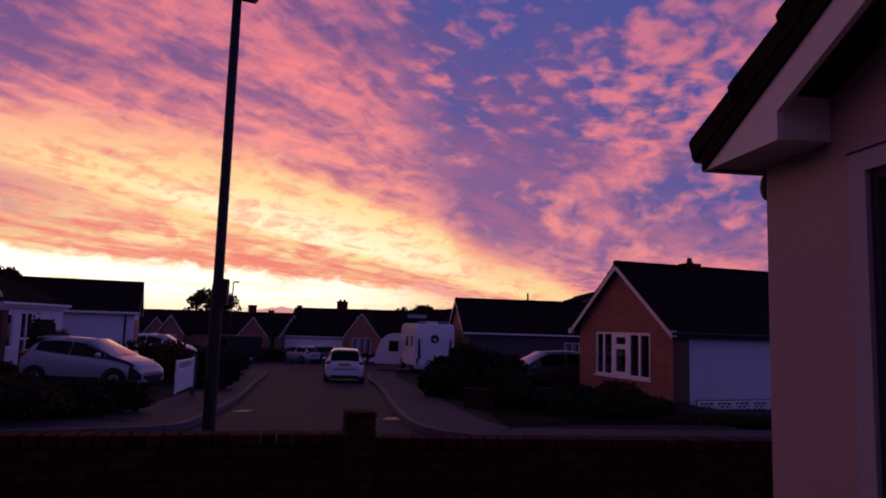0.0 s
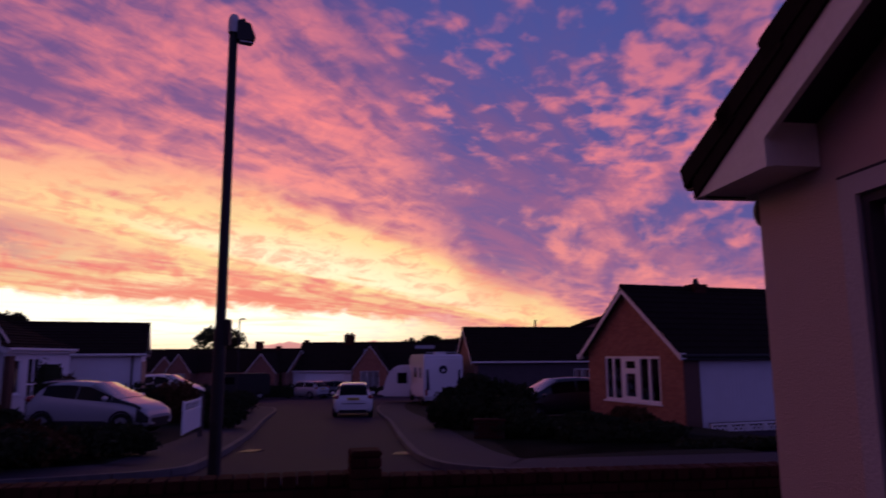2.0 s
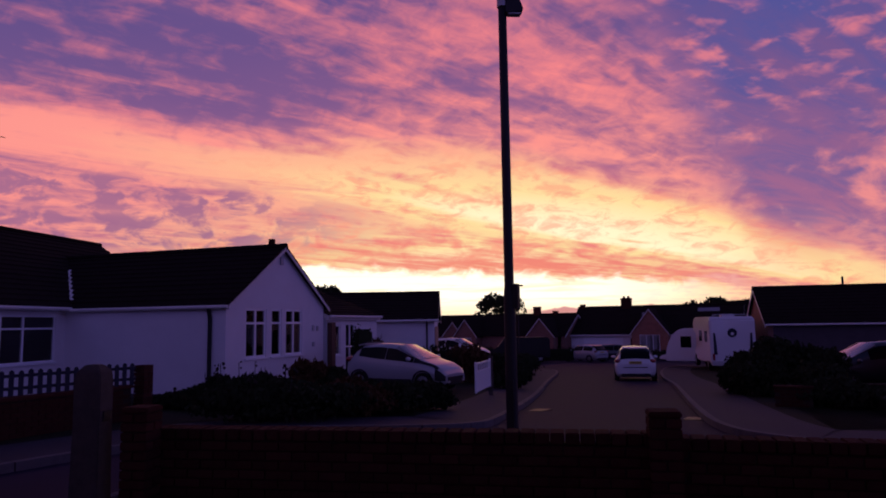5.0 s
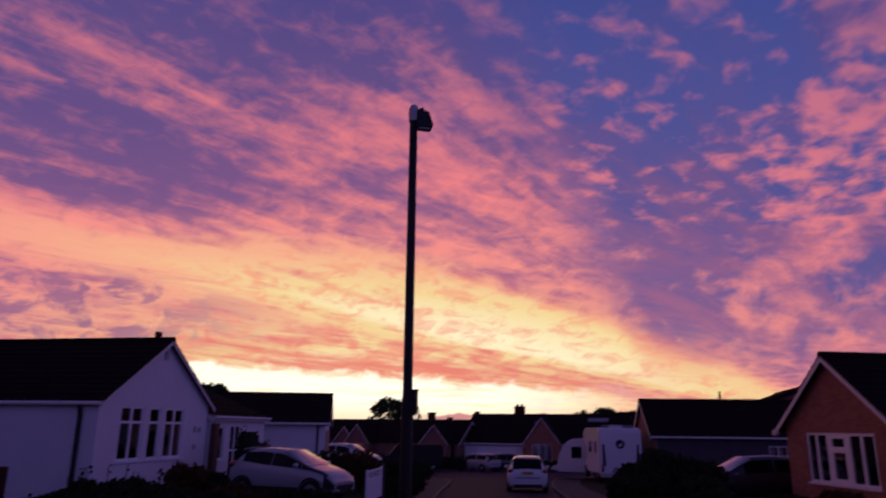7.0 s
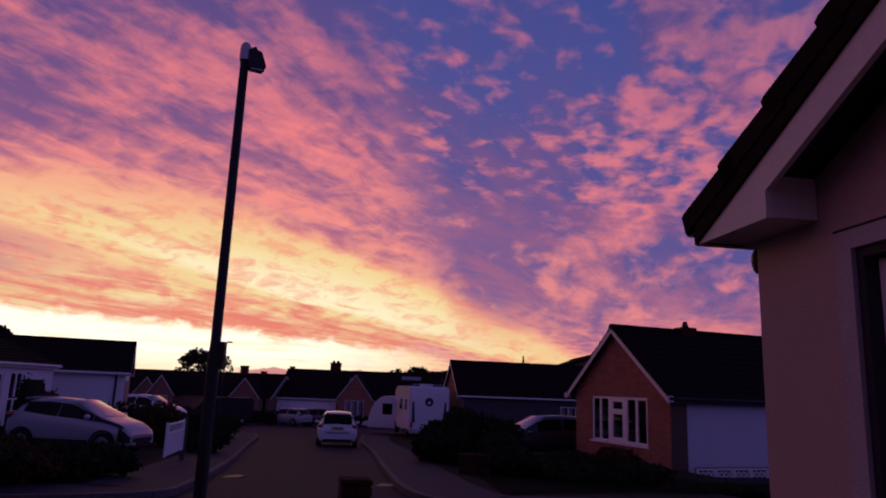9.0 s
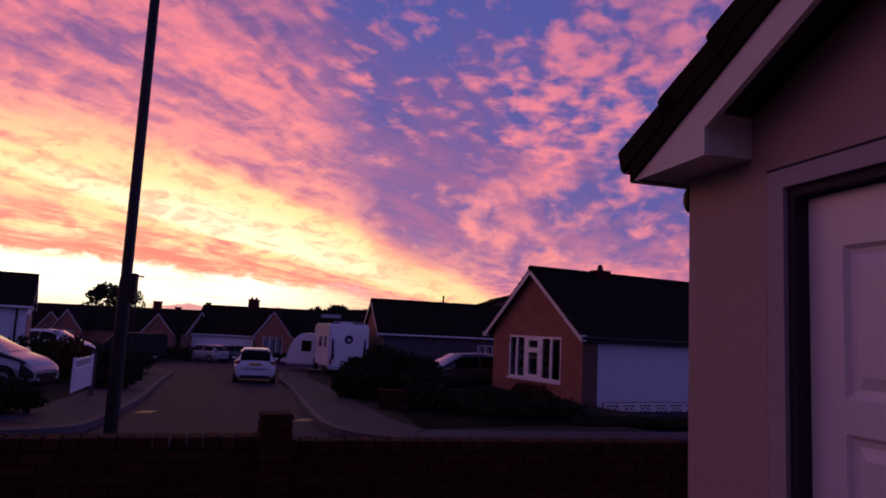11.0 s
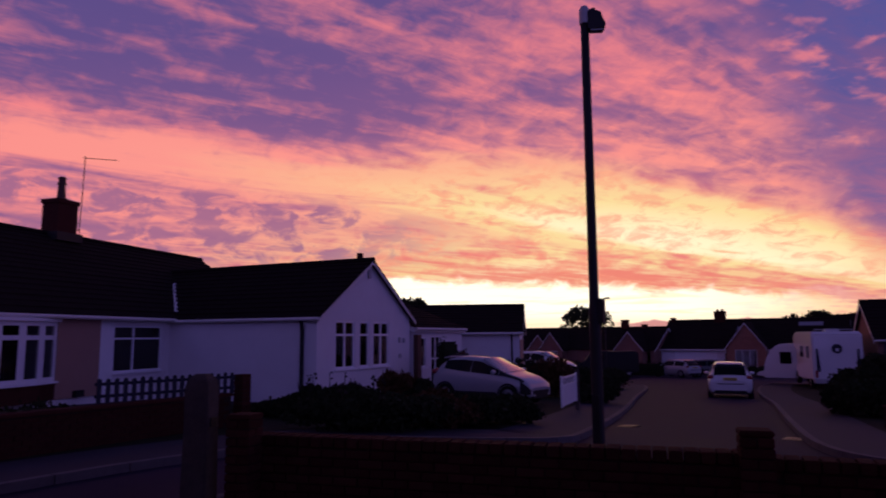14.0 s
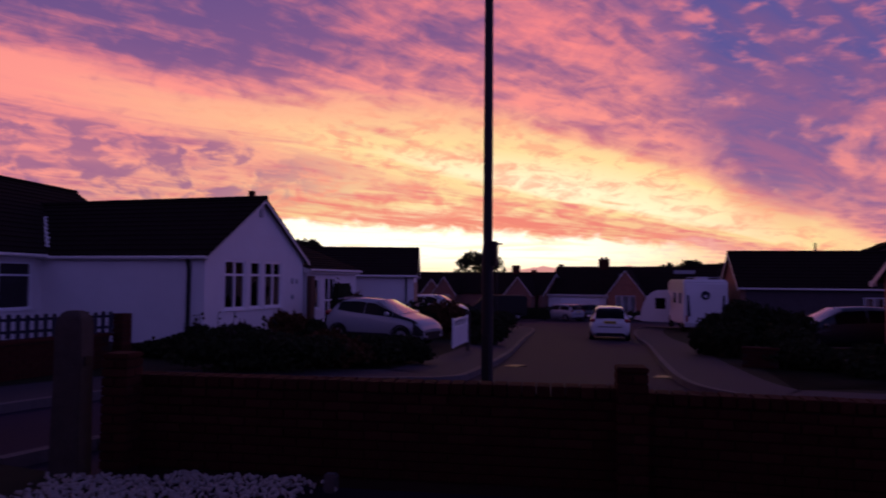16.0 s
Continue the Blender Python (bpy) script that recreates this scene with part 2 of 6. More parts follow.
M_RENDER = surface("white_render", (0.72, 0.69, 0.7), 0.9, vary=0.07, scale=1.5, fine=70, bump=0.3, spec=0.2)
M_CREAM = surface("cream_render", (0.46, 0.35, 0.33), 0.9, vary=0.08, scale=2, fine=160, bump=0.35, spec=0.2)
M_SURROUND = surface("grey_painted_surround", (0.4, 0.36, 0.4), 0.8, vary=0.1, scale=3, fine=80, bump=0.2, spec=0.2)
# near-black colour standing in for shade at the doorway and verge
M_SHADEDARK = surface("dark_for_shade", (0.035, 0.03, 0.045), 0.7, vary=0.2, scale=10, spec=0.2)
M_UPVC = surface("white_upvc", (0.78, 0.78, 0.8), 0.35, vary=0.04, scale=3, bump=0.02)
M_TRIM = surface("white_painted_timber", (0.66, 0.62, 0.6), 0.6, vary=0.12, scale=5, fine=40, bump=0.1)
M_TILE = surface("brown_roof_tile", (0.018, 0.013, 0.012), 0.9, vary=0.35, scale=2, fine=30, bump=0.3, per_object=0.3, spec=0.03)
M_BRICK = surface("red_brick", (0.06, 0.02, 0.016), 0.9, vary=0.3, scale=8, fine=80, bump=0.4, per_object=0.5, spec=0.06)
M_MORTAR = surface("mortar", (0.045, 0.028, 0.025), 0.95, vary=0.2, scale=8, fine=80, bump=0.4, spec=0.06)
M_TANBRICK = brickwork("tan_brick", (0.36, 0.152, 0.1), (0.27, 0.108, 0.072), (0.28, 0.16, 0.12))
M_FARBRICK = brickwork("red_far_brick", (0.25, 0.11, 0.08), (0.20, 0.09, 0.07), (0.2, 0.16, 0.14))
M_ASPHALT = surface("asphalt", (0.022, 0.014, 0.032), 0.75, vary=0.6, scale=0.55, fine=70, bump=0.4, spec=0.12)
M_PAVE = surface("worn_footway", (0.034, 0.029, 0.043), 0.8, vary=0.55, scale=0.9, fine=60, bump=0.3, spec=0.25)
M_KERB = surface("concrete_kerb", (0.1, 0.088, 0.095), 0.8, vary=0.45, scale=4, fine=60, bump=0.3, per_object=0.2, spec=0.25)
M_GARDEN = surface("dark_soil_grass", (0.022, 0.024, 0.015), 0.95, vary=0.5, scale=4, fine=40, bump=0.6, spec=0.1)
M_LAMPPOST = surface("dark_painted_steel", (0.02, 0.018, 0.02), 0.55, metal=0.2, vary=0.3, scale=10, spec=0.3)
M_GREYPLASTIC = surface("pale_grey_plastic", (0.4, 0.4, 0.42), 0.5, vary=0.15, scale=20)
M_BLACK = surface("black_plastic", (0.012, 0.012, 0.013), 0.6, vary=0.2, scale=10, spec=0.3)
M_RUBBER = surface("tyre_rubber", (0.012, 0.012, 0.012), 0.9, vary=0.2, spec=0.2)
M_ALLOY = surface("alloy_rim", (0.35, 0.35, 0.37), 0.35, metal=0.8, vary=0.1)
M_WOOD = surface("weathered_timber", (0.075, 0.06, 0.055), 0.85, vary=0.45, scale=12, fine=90, bump=0.5, spec=0.2)
M_FENCE = surface("navy_grey_paint", (0.022, 0.024, 0.042), 0.7, vary=0.2, scale=8, spec=0.3)
M_DOORBROWN = surface("brown_timber", (0.1, 0.05, 0.035), 0.7, vary=0.25, scale=10, spec=0.3)
M_TANPANEL = surface("tan_render", (0.36, 0.22, 0.17), 0.9, vary=0.1, scale=3, spec=0.2)
M_WHITECAR = surface("white_car_paint", (0.66, 0.66, 0.68), 0.35, vary=0.03, bump=0, coat=0.7)
M_SILVERCAR = surface("silver_car_paint", (0.34, 0.34, 0.37), 0.35, metal=0.1, vary=0.03, bump=0, coat=0.8)
M_DARKCAR = surface("dark_car_paint", (0.012, 0.013, 0.018), 0.35, vary=0.05, bump=0, coat=0.6)
M_GARAGE = surface("white_garage_steel", (0.5, 0.48, 0.5), 0.5, vary=0.08, scale=2, bump=0.05, spec=0.3)
M_IRON = surface("wet_cast_iron", (0.06, 0.05, 0.05), 0.4, metal=0.9, vary=0.3, scale=20, bump=0.2)
M_BLIND = surface("blue_grey_blind", (0.22, 0.36, 0.46), 0.9, vary=0.1, scale=6, spec=0.1)
M_GLASS = glass("window_glass", 0.85, 0.02)
M_CARGLASS = surface("tinted_car_glass", (0.005, 0.005, 0.006), 0.1, vary=0.02, bump=0, spec=0.15)
# windscreen glass with a pale base that stands in for reflected sky
M_SKYGLASS = surface("sky_pale_car_glass", (0.2, 0.17, 0.17), 0.2, vary=0.3, scale=6, fine=120, bump=0.05, coat=1.0, spec=0.8)
M_LENS = surface("clear_lamp_lens", (0.55, 0.5, 0.48), 0.12, vary=0.05, bump=0, coat=0.8)
M_AMBERGLOW = surface("amber_glow_lens", (0.5, 0.2, 0.09), 0.15, vary=0.1, bump=0, coat=0.8)
M_REDLENS = surface("red_lamp_lens", (0.25, 0.01, 0.012), 0.15, vary=0.05, bump=0, coat=0.8)
M_PLATE = surface("yellow_plate", (0.55, 0.42, 0.08), 0.5, vary=0.05, bump=0)
M_NET = surface("net_curtain", (0.7, 0.66, 0.68), 0.9, vary=0.2, scale=9, bump=0, spec=0.1)
M_LEAF = surface("dark_leaf", (0.024, 0.03, 0.014), 0.8, vary=0.5, scale=3, bump=0.0, spec=0.1)
M_RUSTLEAF = surface("russet_leaf", (0.075, 0.036, 0.016), 0.7, vary=0.5, scale=3, bump=0.0, spec=0.1)
M_BARK = surface("bark", (0.04, 0.03, 0.025), 0.9, vary=0.4, scale=8, bump=0.5, spec=0.1)
M_STONE = surface("pale_gravel", (0.42, 0.38, 0.36), 0.9, vary=0.5, scale=30, fine=200, bump=0.2, spec=0.2)
M_SHADEDFRONT = surface("grey_shaded_front", (0.08, 0.07, 0.08), 0.95, vary=0.2, scale=3, fine=60, bump=0.4, spec=0.1)
M_ROOFLIGHT = surface("rooflight_glass", (0.25, 0.25, 0.27), 0.1, vary=0.05, bump=0)


# ---- mesh helpers ----
def part(name, bm, mat, parent=None, label=""):
    me = bpy.data.meshes.new(name)
    bm.normal_update()
    bm.to_mesh(me)
    bm.free()
    me.materials.append(mat)
    ob = new(name, me)
    if parent is not None:
        ob.parent = parent
    if label:
        ob["label"] = label
    return ob


def box(bm, x0, y0, z0, x1, y1, z1, m=None):
    vs = [bm.verts.new((x, y, z)) for z in (z0, z1) for x, y in ((x0, y0), (x1, y0), (x1, y1), (x0, y1))]
    for f in ((3, 2, 1, 0), (4, 5, 6, 7), (0, 1, 5, 4), (1, 2, 6, 5), (2, 3, 7, 6), (3, 0, 4, 7)):
        bm.faces.new([vs[i] for i in f])
    if m is not None:
        bmesh.ops.transform(bm, matrix=m, verts=vs)
    return vs


def boxed(*dims, bevel=0.0):
    bm = bmesh.new()
    box(bm, *dims)
    if bevel:
        bmesh.ops.bevel(bm, geom=bm.edges[:], offset=bevel, segments=2, affect="EDGES")
    return bm


def empty(name, m, label, category, group="", kind=""):
    ob = new(name)
    ob.matrix_world = m
    return tagged(ob, label, category, group, kind)


def at(az, dist, z=0.0, turn=0.0):
    """A pose at a compass bearing from the origin; local x then points along the bearing `turn`."""
    a = radians(az)
    return pose(dist * math.sin(a), dist * math.cos(a), z, 0, 0, 90 - turn)



def ribbon_points(pts, step=0.8):
    out = []
    for (x0, y0), (x1, y1) in zip(pts, pts[1:]):
        n = max(1, round(math.hypot(x1 - x0, y1 - y0) / step))
        out += [(x0 + (x1 - x0) * i / n, y0 + (y1 - y0) * i / n) for i in range(n)]
    return out + [pts[-1]]


def curve_through(pts, n=5):
    """Catmull-Rom through plan points."""
    q = [pts[0], *pts, pts[-1]]
    out = []
    for a, b_, c, e in zip(q, q[1:], q[2:], q[3:]):
        for i in range(n):
            s = i / n
            out.append(tuple(0.5 * (2 * b_[k] + (c[k] - a[k]) * s + (2 * a[k] - 5 * b_[k] + 4 * c[k] - e[k]) * s * s
                                    + (3 * b_[k] - a[k] - 3 * c[k] + e[k]) * s ** 3) for k in (0, 1)))
    return out + [pts[-1]]


# ---- ground ----
def ground_z(y):
    """Pavement level: flat at hand, then falling gently along the street."""
    z = -0.04 * min(max(y - 9, 0), 25)
    return z - 0.029 * min(max(y - 34, 0), 40)


def gz(p):
    return ground_z(p[1])


ROAD_DROP = 0.1
bm = bmesh.new()
N = 110
grid = []
for i in range(N + 1):
    row = []
    for j in range(N + 1):
        x = math.copysign(abs(i / N * 2 - 1) ** 2.4, i - N / 2) * 900
        y = math.copysign(abs(j / N * 2 - 1) ** 2.4, j - N / 2) * 900
        row.append(bm.verts.new((x, y, ground_z(y) - ROAD_DROP)))
    grid.append(row)
for i in range(N):
    for j in range(N):
        bm.faces.new((grid[i][j], grid[i + 1][j], grid[i + 1][j + 1], grid[i][j + 1]))
tagged(part("road", bm, M_ASPHALT), "worn dark tarmac road falling away between bungalows", "road", kind="structure")


def strip(line, off0, off1, lift, skirt=0.14):
    """A raised strip beside a plan line: top face between two offsets to its left, with both flanks."""
    bm = bmesh.new()
    rows = []
    for i, p in enumerate(line):
        a, b_ = line[max(0, i - 1)], line[min(len(line) - 1, i + 1)]
        t = Vector((b_[0] - a[0], b_[1] - a[1])).normalized()
        nrm = Vector((-t.y, t.x))
        l, r = Vector(p) + nrm * off0, Vector(p) + nrm * off1
        rows.append([bm.verts.new((q.x, q.y, gz(q) + h)) for q, h in ((l, lift - skirt), (l, lift), (r, lift), (r, lift - skirt))])
    for a, b_ in zip(rows, rows[1:]):
        for k in range(3):
            bm.faces.new((a[k], b_[k], b_[k + 1], a[k + 1]))
    for a in (rows[0], rows[-1]):
        bm.faces.new(a)
    bmesh.ops.recalc_face_normals(bm, faces=bm.faces[:])
    return bm


def kerb_run(line, side, label):
    """A row of single kerb stones along a plan line."""
    owner = tagged(new("kerb"), label, "kerb", kind="structure")
    pts = ribbon_points(line, 0.25)
    for i in range(0, len(pts) - 4, 4):
        seg = pts[i:i + 5]
        bmk = strip(seg[:1] + seg[1:4] + [tuple(Vector(seg[3]).lerp(Vector(seg[4]), 0.93))], 0, side * 0.13, 0.012)
        part("kerb_stone", bmk, M_KERB, owner)


LEFT_KERB = curve_through([(-8.3, -6), (-8.3, 2), (-8.1, 6.2), (-7.0, 9.0), (-5.2, 10.2), (-4.35, 11.0), (-4.3, 12.4), (-5.4, 18.6), (-7.3, 27), (-9.6, 37.5), (-11.2, 40.5), (-14, 42.5)])
RIGHT_KERB = curve_through([(16, 14.1), (9, 12.6), (4.75, 11.6), (1.9, 11.0), (0.5, 11.1), (-0.5, 12.5), (-1.25, 16.7), (-2.5, 26), (-3.5, 32), (-4.5, 40), (-4.6, 47), (-3, 52)])
OUR_KERB = curve_through([(16, 10.6), (6, 9.2), (0, 7.9), (-2.6, 7.45), (-4.6, 6.8), (-5.6, 5.6), (-5.9, 3.6)])
kerb_run(LEFT_KERB, 1, "pale concrete kerb stones curving round the corner")
kerb_run(RIGHT_KERB, -1, "pale concrete kerb stones along the street mouth")
kerb_run(OUR_KERB, 1, "concrete kerb stones before the garden wall")
for line, s in ((LEFT_KERB, 1), (RIGHT_KERB, -1)):
    tagged(part("pavement", strip(ribbon_points(line), s * 0.13, s * 1.55, 0.0), M_PAVE), "grey tarmac footway beside the road", "pavement", kind="structure")
    tagged(part("garden_ground", strip(ribbon_points(line[8:] if s < 0 else line), s * 1.55, s * 9.0, -0.004), M_GARDEN), "dark planted front gardens behind the footway", "garden", kind="structure")
# our own plot: gravel bed and footway to the kerb
bm = bmesh.new()
box(bm, -5.7, -3.2, -0.15, 9.0, 4.0, 0.0)
tagged(part("ground", bm, M_GARDEN), "dark garden soil inside the wall", "ground", kind="structure")
tagged(part("pavement", strip(ribbon_points(OUR_KERB[:-4]), 0.13, 1.75, 0.0), M_PAVE), "grey footway between wall and road", "pavement", kind="structure")


# ---- houses ----
def wall_bm(L, H, T, holes=(), rise=0.0, peak=0.5, foot=-0.6):
    """A wall along x with its outer face at y=0, through holes (x0, x1, z0, z1), and a gable on top."""
    bm = bmesh.new()
    xs = sorted({0, L, *[v for h in holes for v in h[:2]]})
    zs = sorted({foot, H, *[v for h in holes for v in h[2:]]})
    solid = lambda i, j: 0 <= i < len(xs) - 1 and 0 <= j < len(zs) - 1 and not any(
        h[0] - 1e-6 <= xs[i] and xs[i + 1] <= h[1] + 1e-6 and h[2] - 1e-6 <= zs[j] and zs[j + 1] <= h[3] + 1e-6 for h in holes)
    q = lambda *ps: bm.faces.new([bm.verts.new(p) for p in ps])
    for i in range(len(xs) - 1):
        for j in range(len(zs) - 1):
            if not solid(i, j):
                continue
            a, b_, c, e = xs[i], xs[i + 1], zs[j], zs[j + 1]
            q((a, 0, c), (b_, 0, c), (b_, 0, e), (a, 0, e))
            q((a, T, e), (b_, T, e), (b_, T, c), (a, T, c))
            if not solid(i - 1, j):
                q((a, 0, c), (a, 0, e), (a, T, e), (a, T, c))
            if not solid(i + 1, j):
                q((b_, 0, c), (b_, T, c), (b_, T, e), (b_, 0, e))
            if not solid(i, j - 1):
                q((a, 0, c), (a, T, c), (b_, T, c), (b_, 0, c))
            if not solid(i, j + 1) and not (rise and j == len(zs) - 2):
                q((a, 0, e), (b_, 0, e), (b_, T, e), (a, T, e))
    if rise:
        m = L * peak
        q((0, 0, H), (L, 0, H), (m, 0, H + rise))
        q((0, T, H), (m, T, H + rise), (L, T, H))
        q((0, 0, H), (m, 0, H + rise), (m, T, H + rise), (0, T, H))
        q((L, 0, H), (L, T, H), (m, T, H + rise), (m, 0, H + rise))
    bmesh.ops.remove_doubles(bm, verts=bm.verts[:], dist=1e-4)
    return bm


def moved(bm, m):
    bm.transform(m)
    return bm


def add_window(house, m, w, h, cols, transom=0.0, mat=None, net=True, sill=True, top=(), e=0.055):
    """A window unit; m puts its lower left outer corner. cols: widths of its lights; transom: height of the top lights, for the lights in `top`."""
    mat = mat or M_UPVC
    s, x, lights = sum(cols), 0.0, []
    for i, c in enumerate(cols):
        x0, x1 = x, x + c / s * w
        a, b_ = (e if i == 0 else x0 + e * 0.6), (w - e if i == len(cols) - 1 else x1 - e * 0.6)
        if transom and i in top:
            zt = h - transom
            lights += [(a, b_, e, zt - e / 2), (a, b_, zt + e / 2, h - e)]
        else:
            lights.append((a, b_, e, h - e))
        x = x1
    unit = part("window", moved(moved(wall_bm(w, h, 0.07, lights, foot=0.0), pose(0, 0.03, 0)), m), mat, house, "white framed window with several lights")
    for a, b_, c, f_ in lights:
        bm = bmesh.new()
        box(bm, a + 0.002, 0.055, c + 0.002, b_ - 0.002, 0.067, f_ - 0.002)
        part("pane", moved(bm, m), M_GLASS, unit)
    if sill:
        bm = bmesh.new()
        box(bm, -0.05, -0.06, -0.05, w + 0.05, 0.03, -0.002)
        part("sill", moved(bm, m), mat, unit)
    for a, b_, c, f_ in (lights[:1] + lights[-1:] + lights[1:-1:2] if net else ()):
        bm = bmesh.new()
        n = max(3, int((b_ - a) / 0.05))
        half = (b_ - a) * random.uniform(0.6, 0.95)
        vs = []
        for k in range(n + 1):
            xx, yy = a + half * k / n, 0.12 + 0.02 * math.sin(k * 1.9)
            vs.append((bm.verts.new((xx, yy, c)), bm.verts.new((xx, yy, c + (f_ - c) * 0.97))))
        for p, r in zip(vs, vs[1:]):
            bm.faces.new((p[0], r[0], r[1], p[1]))
        part("net_curtain", moved(bm, m), M_NET, unit, "pale net curtain behind the glass")
    return unit


def roof_slope(L, run, rise, over, verge, thick=0.07, course=0.31):
    """Lapped tile courses on one slope as one stepped sheet: eaves along x at y=0, rising towards +y."""
    bm = bmesh.new()
    k = rise / run
    n = max(4, round((run + over) * math.sqrt(1 + k * k) / course))
    top = []
    for i in range(n):
        y0, y1 = -over + (run + over) * i / n, -over + (run + over) * (i + 1) / n
        j = random.uniform(-0.006, 0.006)
        top += [(y0, y0 * k + thick + j), (y1, y1 * k + thick * 0.45 + j)]
    prof = top + [(run, rise - thick * 0.3), (-over, -over * k - thick * 0.3)]
    a, b_ = [bm.verts.new((-verge, y, z)) for y, z in prof], [bm.verts.new((L + verge, y, z)) for y, z in prof]
    bm.faces.new(a), bm.faces.new(b_[::-1])
    for t in range(len(prof)):
        bm.faces.new((a[t], b_[t], b_[(t + 1) % len(prof)], a[(t + 1) % len(prof)]))
    bmesh.ops.recalc_face_normals(bm, faces=bm.faces[:])
    return bm


def tube(points, r, seg=8):
    """A round bar along points."""
    bm = bmesh.new()
    for a, b_ in zip(points, points[1:]):
        a, b_ = Vector(a), Vector(b_)
        m = Matrix.Translation((a + b_) / 2) @ (b_ - a).to_track_quat("Z", "Y").to_matrix().to_4x4()
        bmesh.ops.create_cone(bm, cap_ends=True, segments=seg, radius1=r, radius2=r, depth=(b_ - a).length + r * 0.8, matrix=m)
    return bm


def board(points, w, t):
    """A flat board along the line between two points in the xz plane, thickness in y, hanging w below the line."""
    (x0, y0, z0), (x1, y1, z1) = points
    bm = bmesh.new()
    a = [(x0, y0, z0), (x1, y1, z1), (x1, y1, z1 - w), (x0, y0, z0 - w)]
    va = [bm.verts.new(p) for p in a]
    vb = [bm.verts.new((p[0] - t, p[1], p[2])) for p in a]
    bm.faces.new(va), bm.faces.new(vb[::-1])
    for i in range(4):
        bm.faces.new((va[i], vb[i], vb[(i + 1) % 4], va[(i + 1) % 4]))
    bmesh.ops.recalc_face_normals(bm, faces=bm.faces[:])
    return bm


def bungalow(label, m, L, W, eave, ridge, mat, front=(), back=(), gable=(), end=(), over=0.25, verge=0.2, trim=None, gutters="fb", group="", pipes=(), face=None, fascia=0.16, pipe_r=0.04, barge=0.2):
    """A gabled bungalow: gable at x=0, ridge along x, long walls at y=0 (front) and y=W (back). Holes are (x0, x1, z0, z1) along each wall as seen from outside."""
    h = empty("bungalow", m, label, "house", group)
    T, rise, trim = 0.25, ridge - eave, trim or M_TRIM
    front, back = [[(a - T, b_ - T, c, e) for a, b_, c, e in hs] for hs in (front, back)]
    part("wall", moved(wall_bm(L - 2 * T, eave, T, front), pose(T, 0, 0)), face or mat, h)
    part("wall", moved(wall_bm(L - 2 * T, eave, T, back), pose(L - T, W, 0, 0, 0, 180)), mat, h)
    part("wall", moved(wall_bm(W, eave, T, gable, rise), pose(0, W, 0, 0, 0, -90)), mat, h)
    part("wall", moved(wall_bm(W, eave, T, end, rise), pose(L, 0, 0, 0, 0, 90)), mat, h)
    part("roof", moved(roof_slope(L, W / 2, rise, over, verge), pose(0, 0, eave)), M_TILE, h)
    part("roof", moved(roof_slope(L, W / 2, rise, over, verge), pose(L, W, eave, 0, 0, 180)), M_TILE, h)
    bm = bmesh.new()
    n = max(2, round(L / 0.45))
    for i in range(n):
        x0, x1 = -verge + (L + 2 * verge) * i / n, -verge + (L + 2 * verge) * (i + 1) / n + 0.02
        bmesh.ops.create_cone(bm, cap_ends=True, segments=8, radius1=0.12, radius2=0.115, depth=x1 - x0,
                              matrix=pose((x0 + x1) / 2, W / 2, ridge + 0.02, 0, 90, 0))
    part("ridge_tiles", bm, M_TILE, h)
    k = rise / (W / 2)
    for x, t in ((-verge, -0.03), (L + verge, 0.03)):
        for ya, yb in ((-over, W / 2), (W + over, W / 2)):
            bmb = board([(x, ya, eave - over * k + 0.02), (x, yb, ridge + 0.02)], barge, t)
            part("barge_board", bmb, trim, h)
    for side, y, sgn in (("f", -over, -1), ("b", W + over, 1)):
        if side in gutters:
            z = eave - over * k
            part("fascia", boxed(-verge * 0.9, min(y, y - sgn * 0.03), z - fascia, L + verge * 0.9, max(y, y - sgn * 0.03), z + 0.005), trim, h)
            bm = bmesh.new()
            bmesh.ops.create_cone(bm, cap_ends=True, segments=10, radius1=0.055, radius2=0.055, depth=L + 2 * verge * 0.9,
                                  matrix=pose(L / 2, y + sgn * 0.06, z - 0.03, 0, 90, 0))
            part("gutter", bm, trim if trim is M_TRIM else M_BLACK, h)
            part("soffit", boxed(0, min(y, y - sgn * over), z - fascia + 0.005, L, max(y, y - sgn * over), z - fascia + 0.02), trim, h)
    for x, y, sgn in pipes:
        yy = y + sgn * 0.06
        part("downpipe", tube([(x, y + sgn * (over), eave - over * k - 0.05), (x, yy, eave - over * k - 0.35), (x, yy, -0.1)], pipe_r), M_BLACK, h, "black plastic downpipe")
    return h


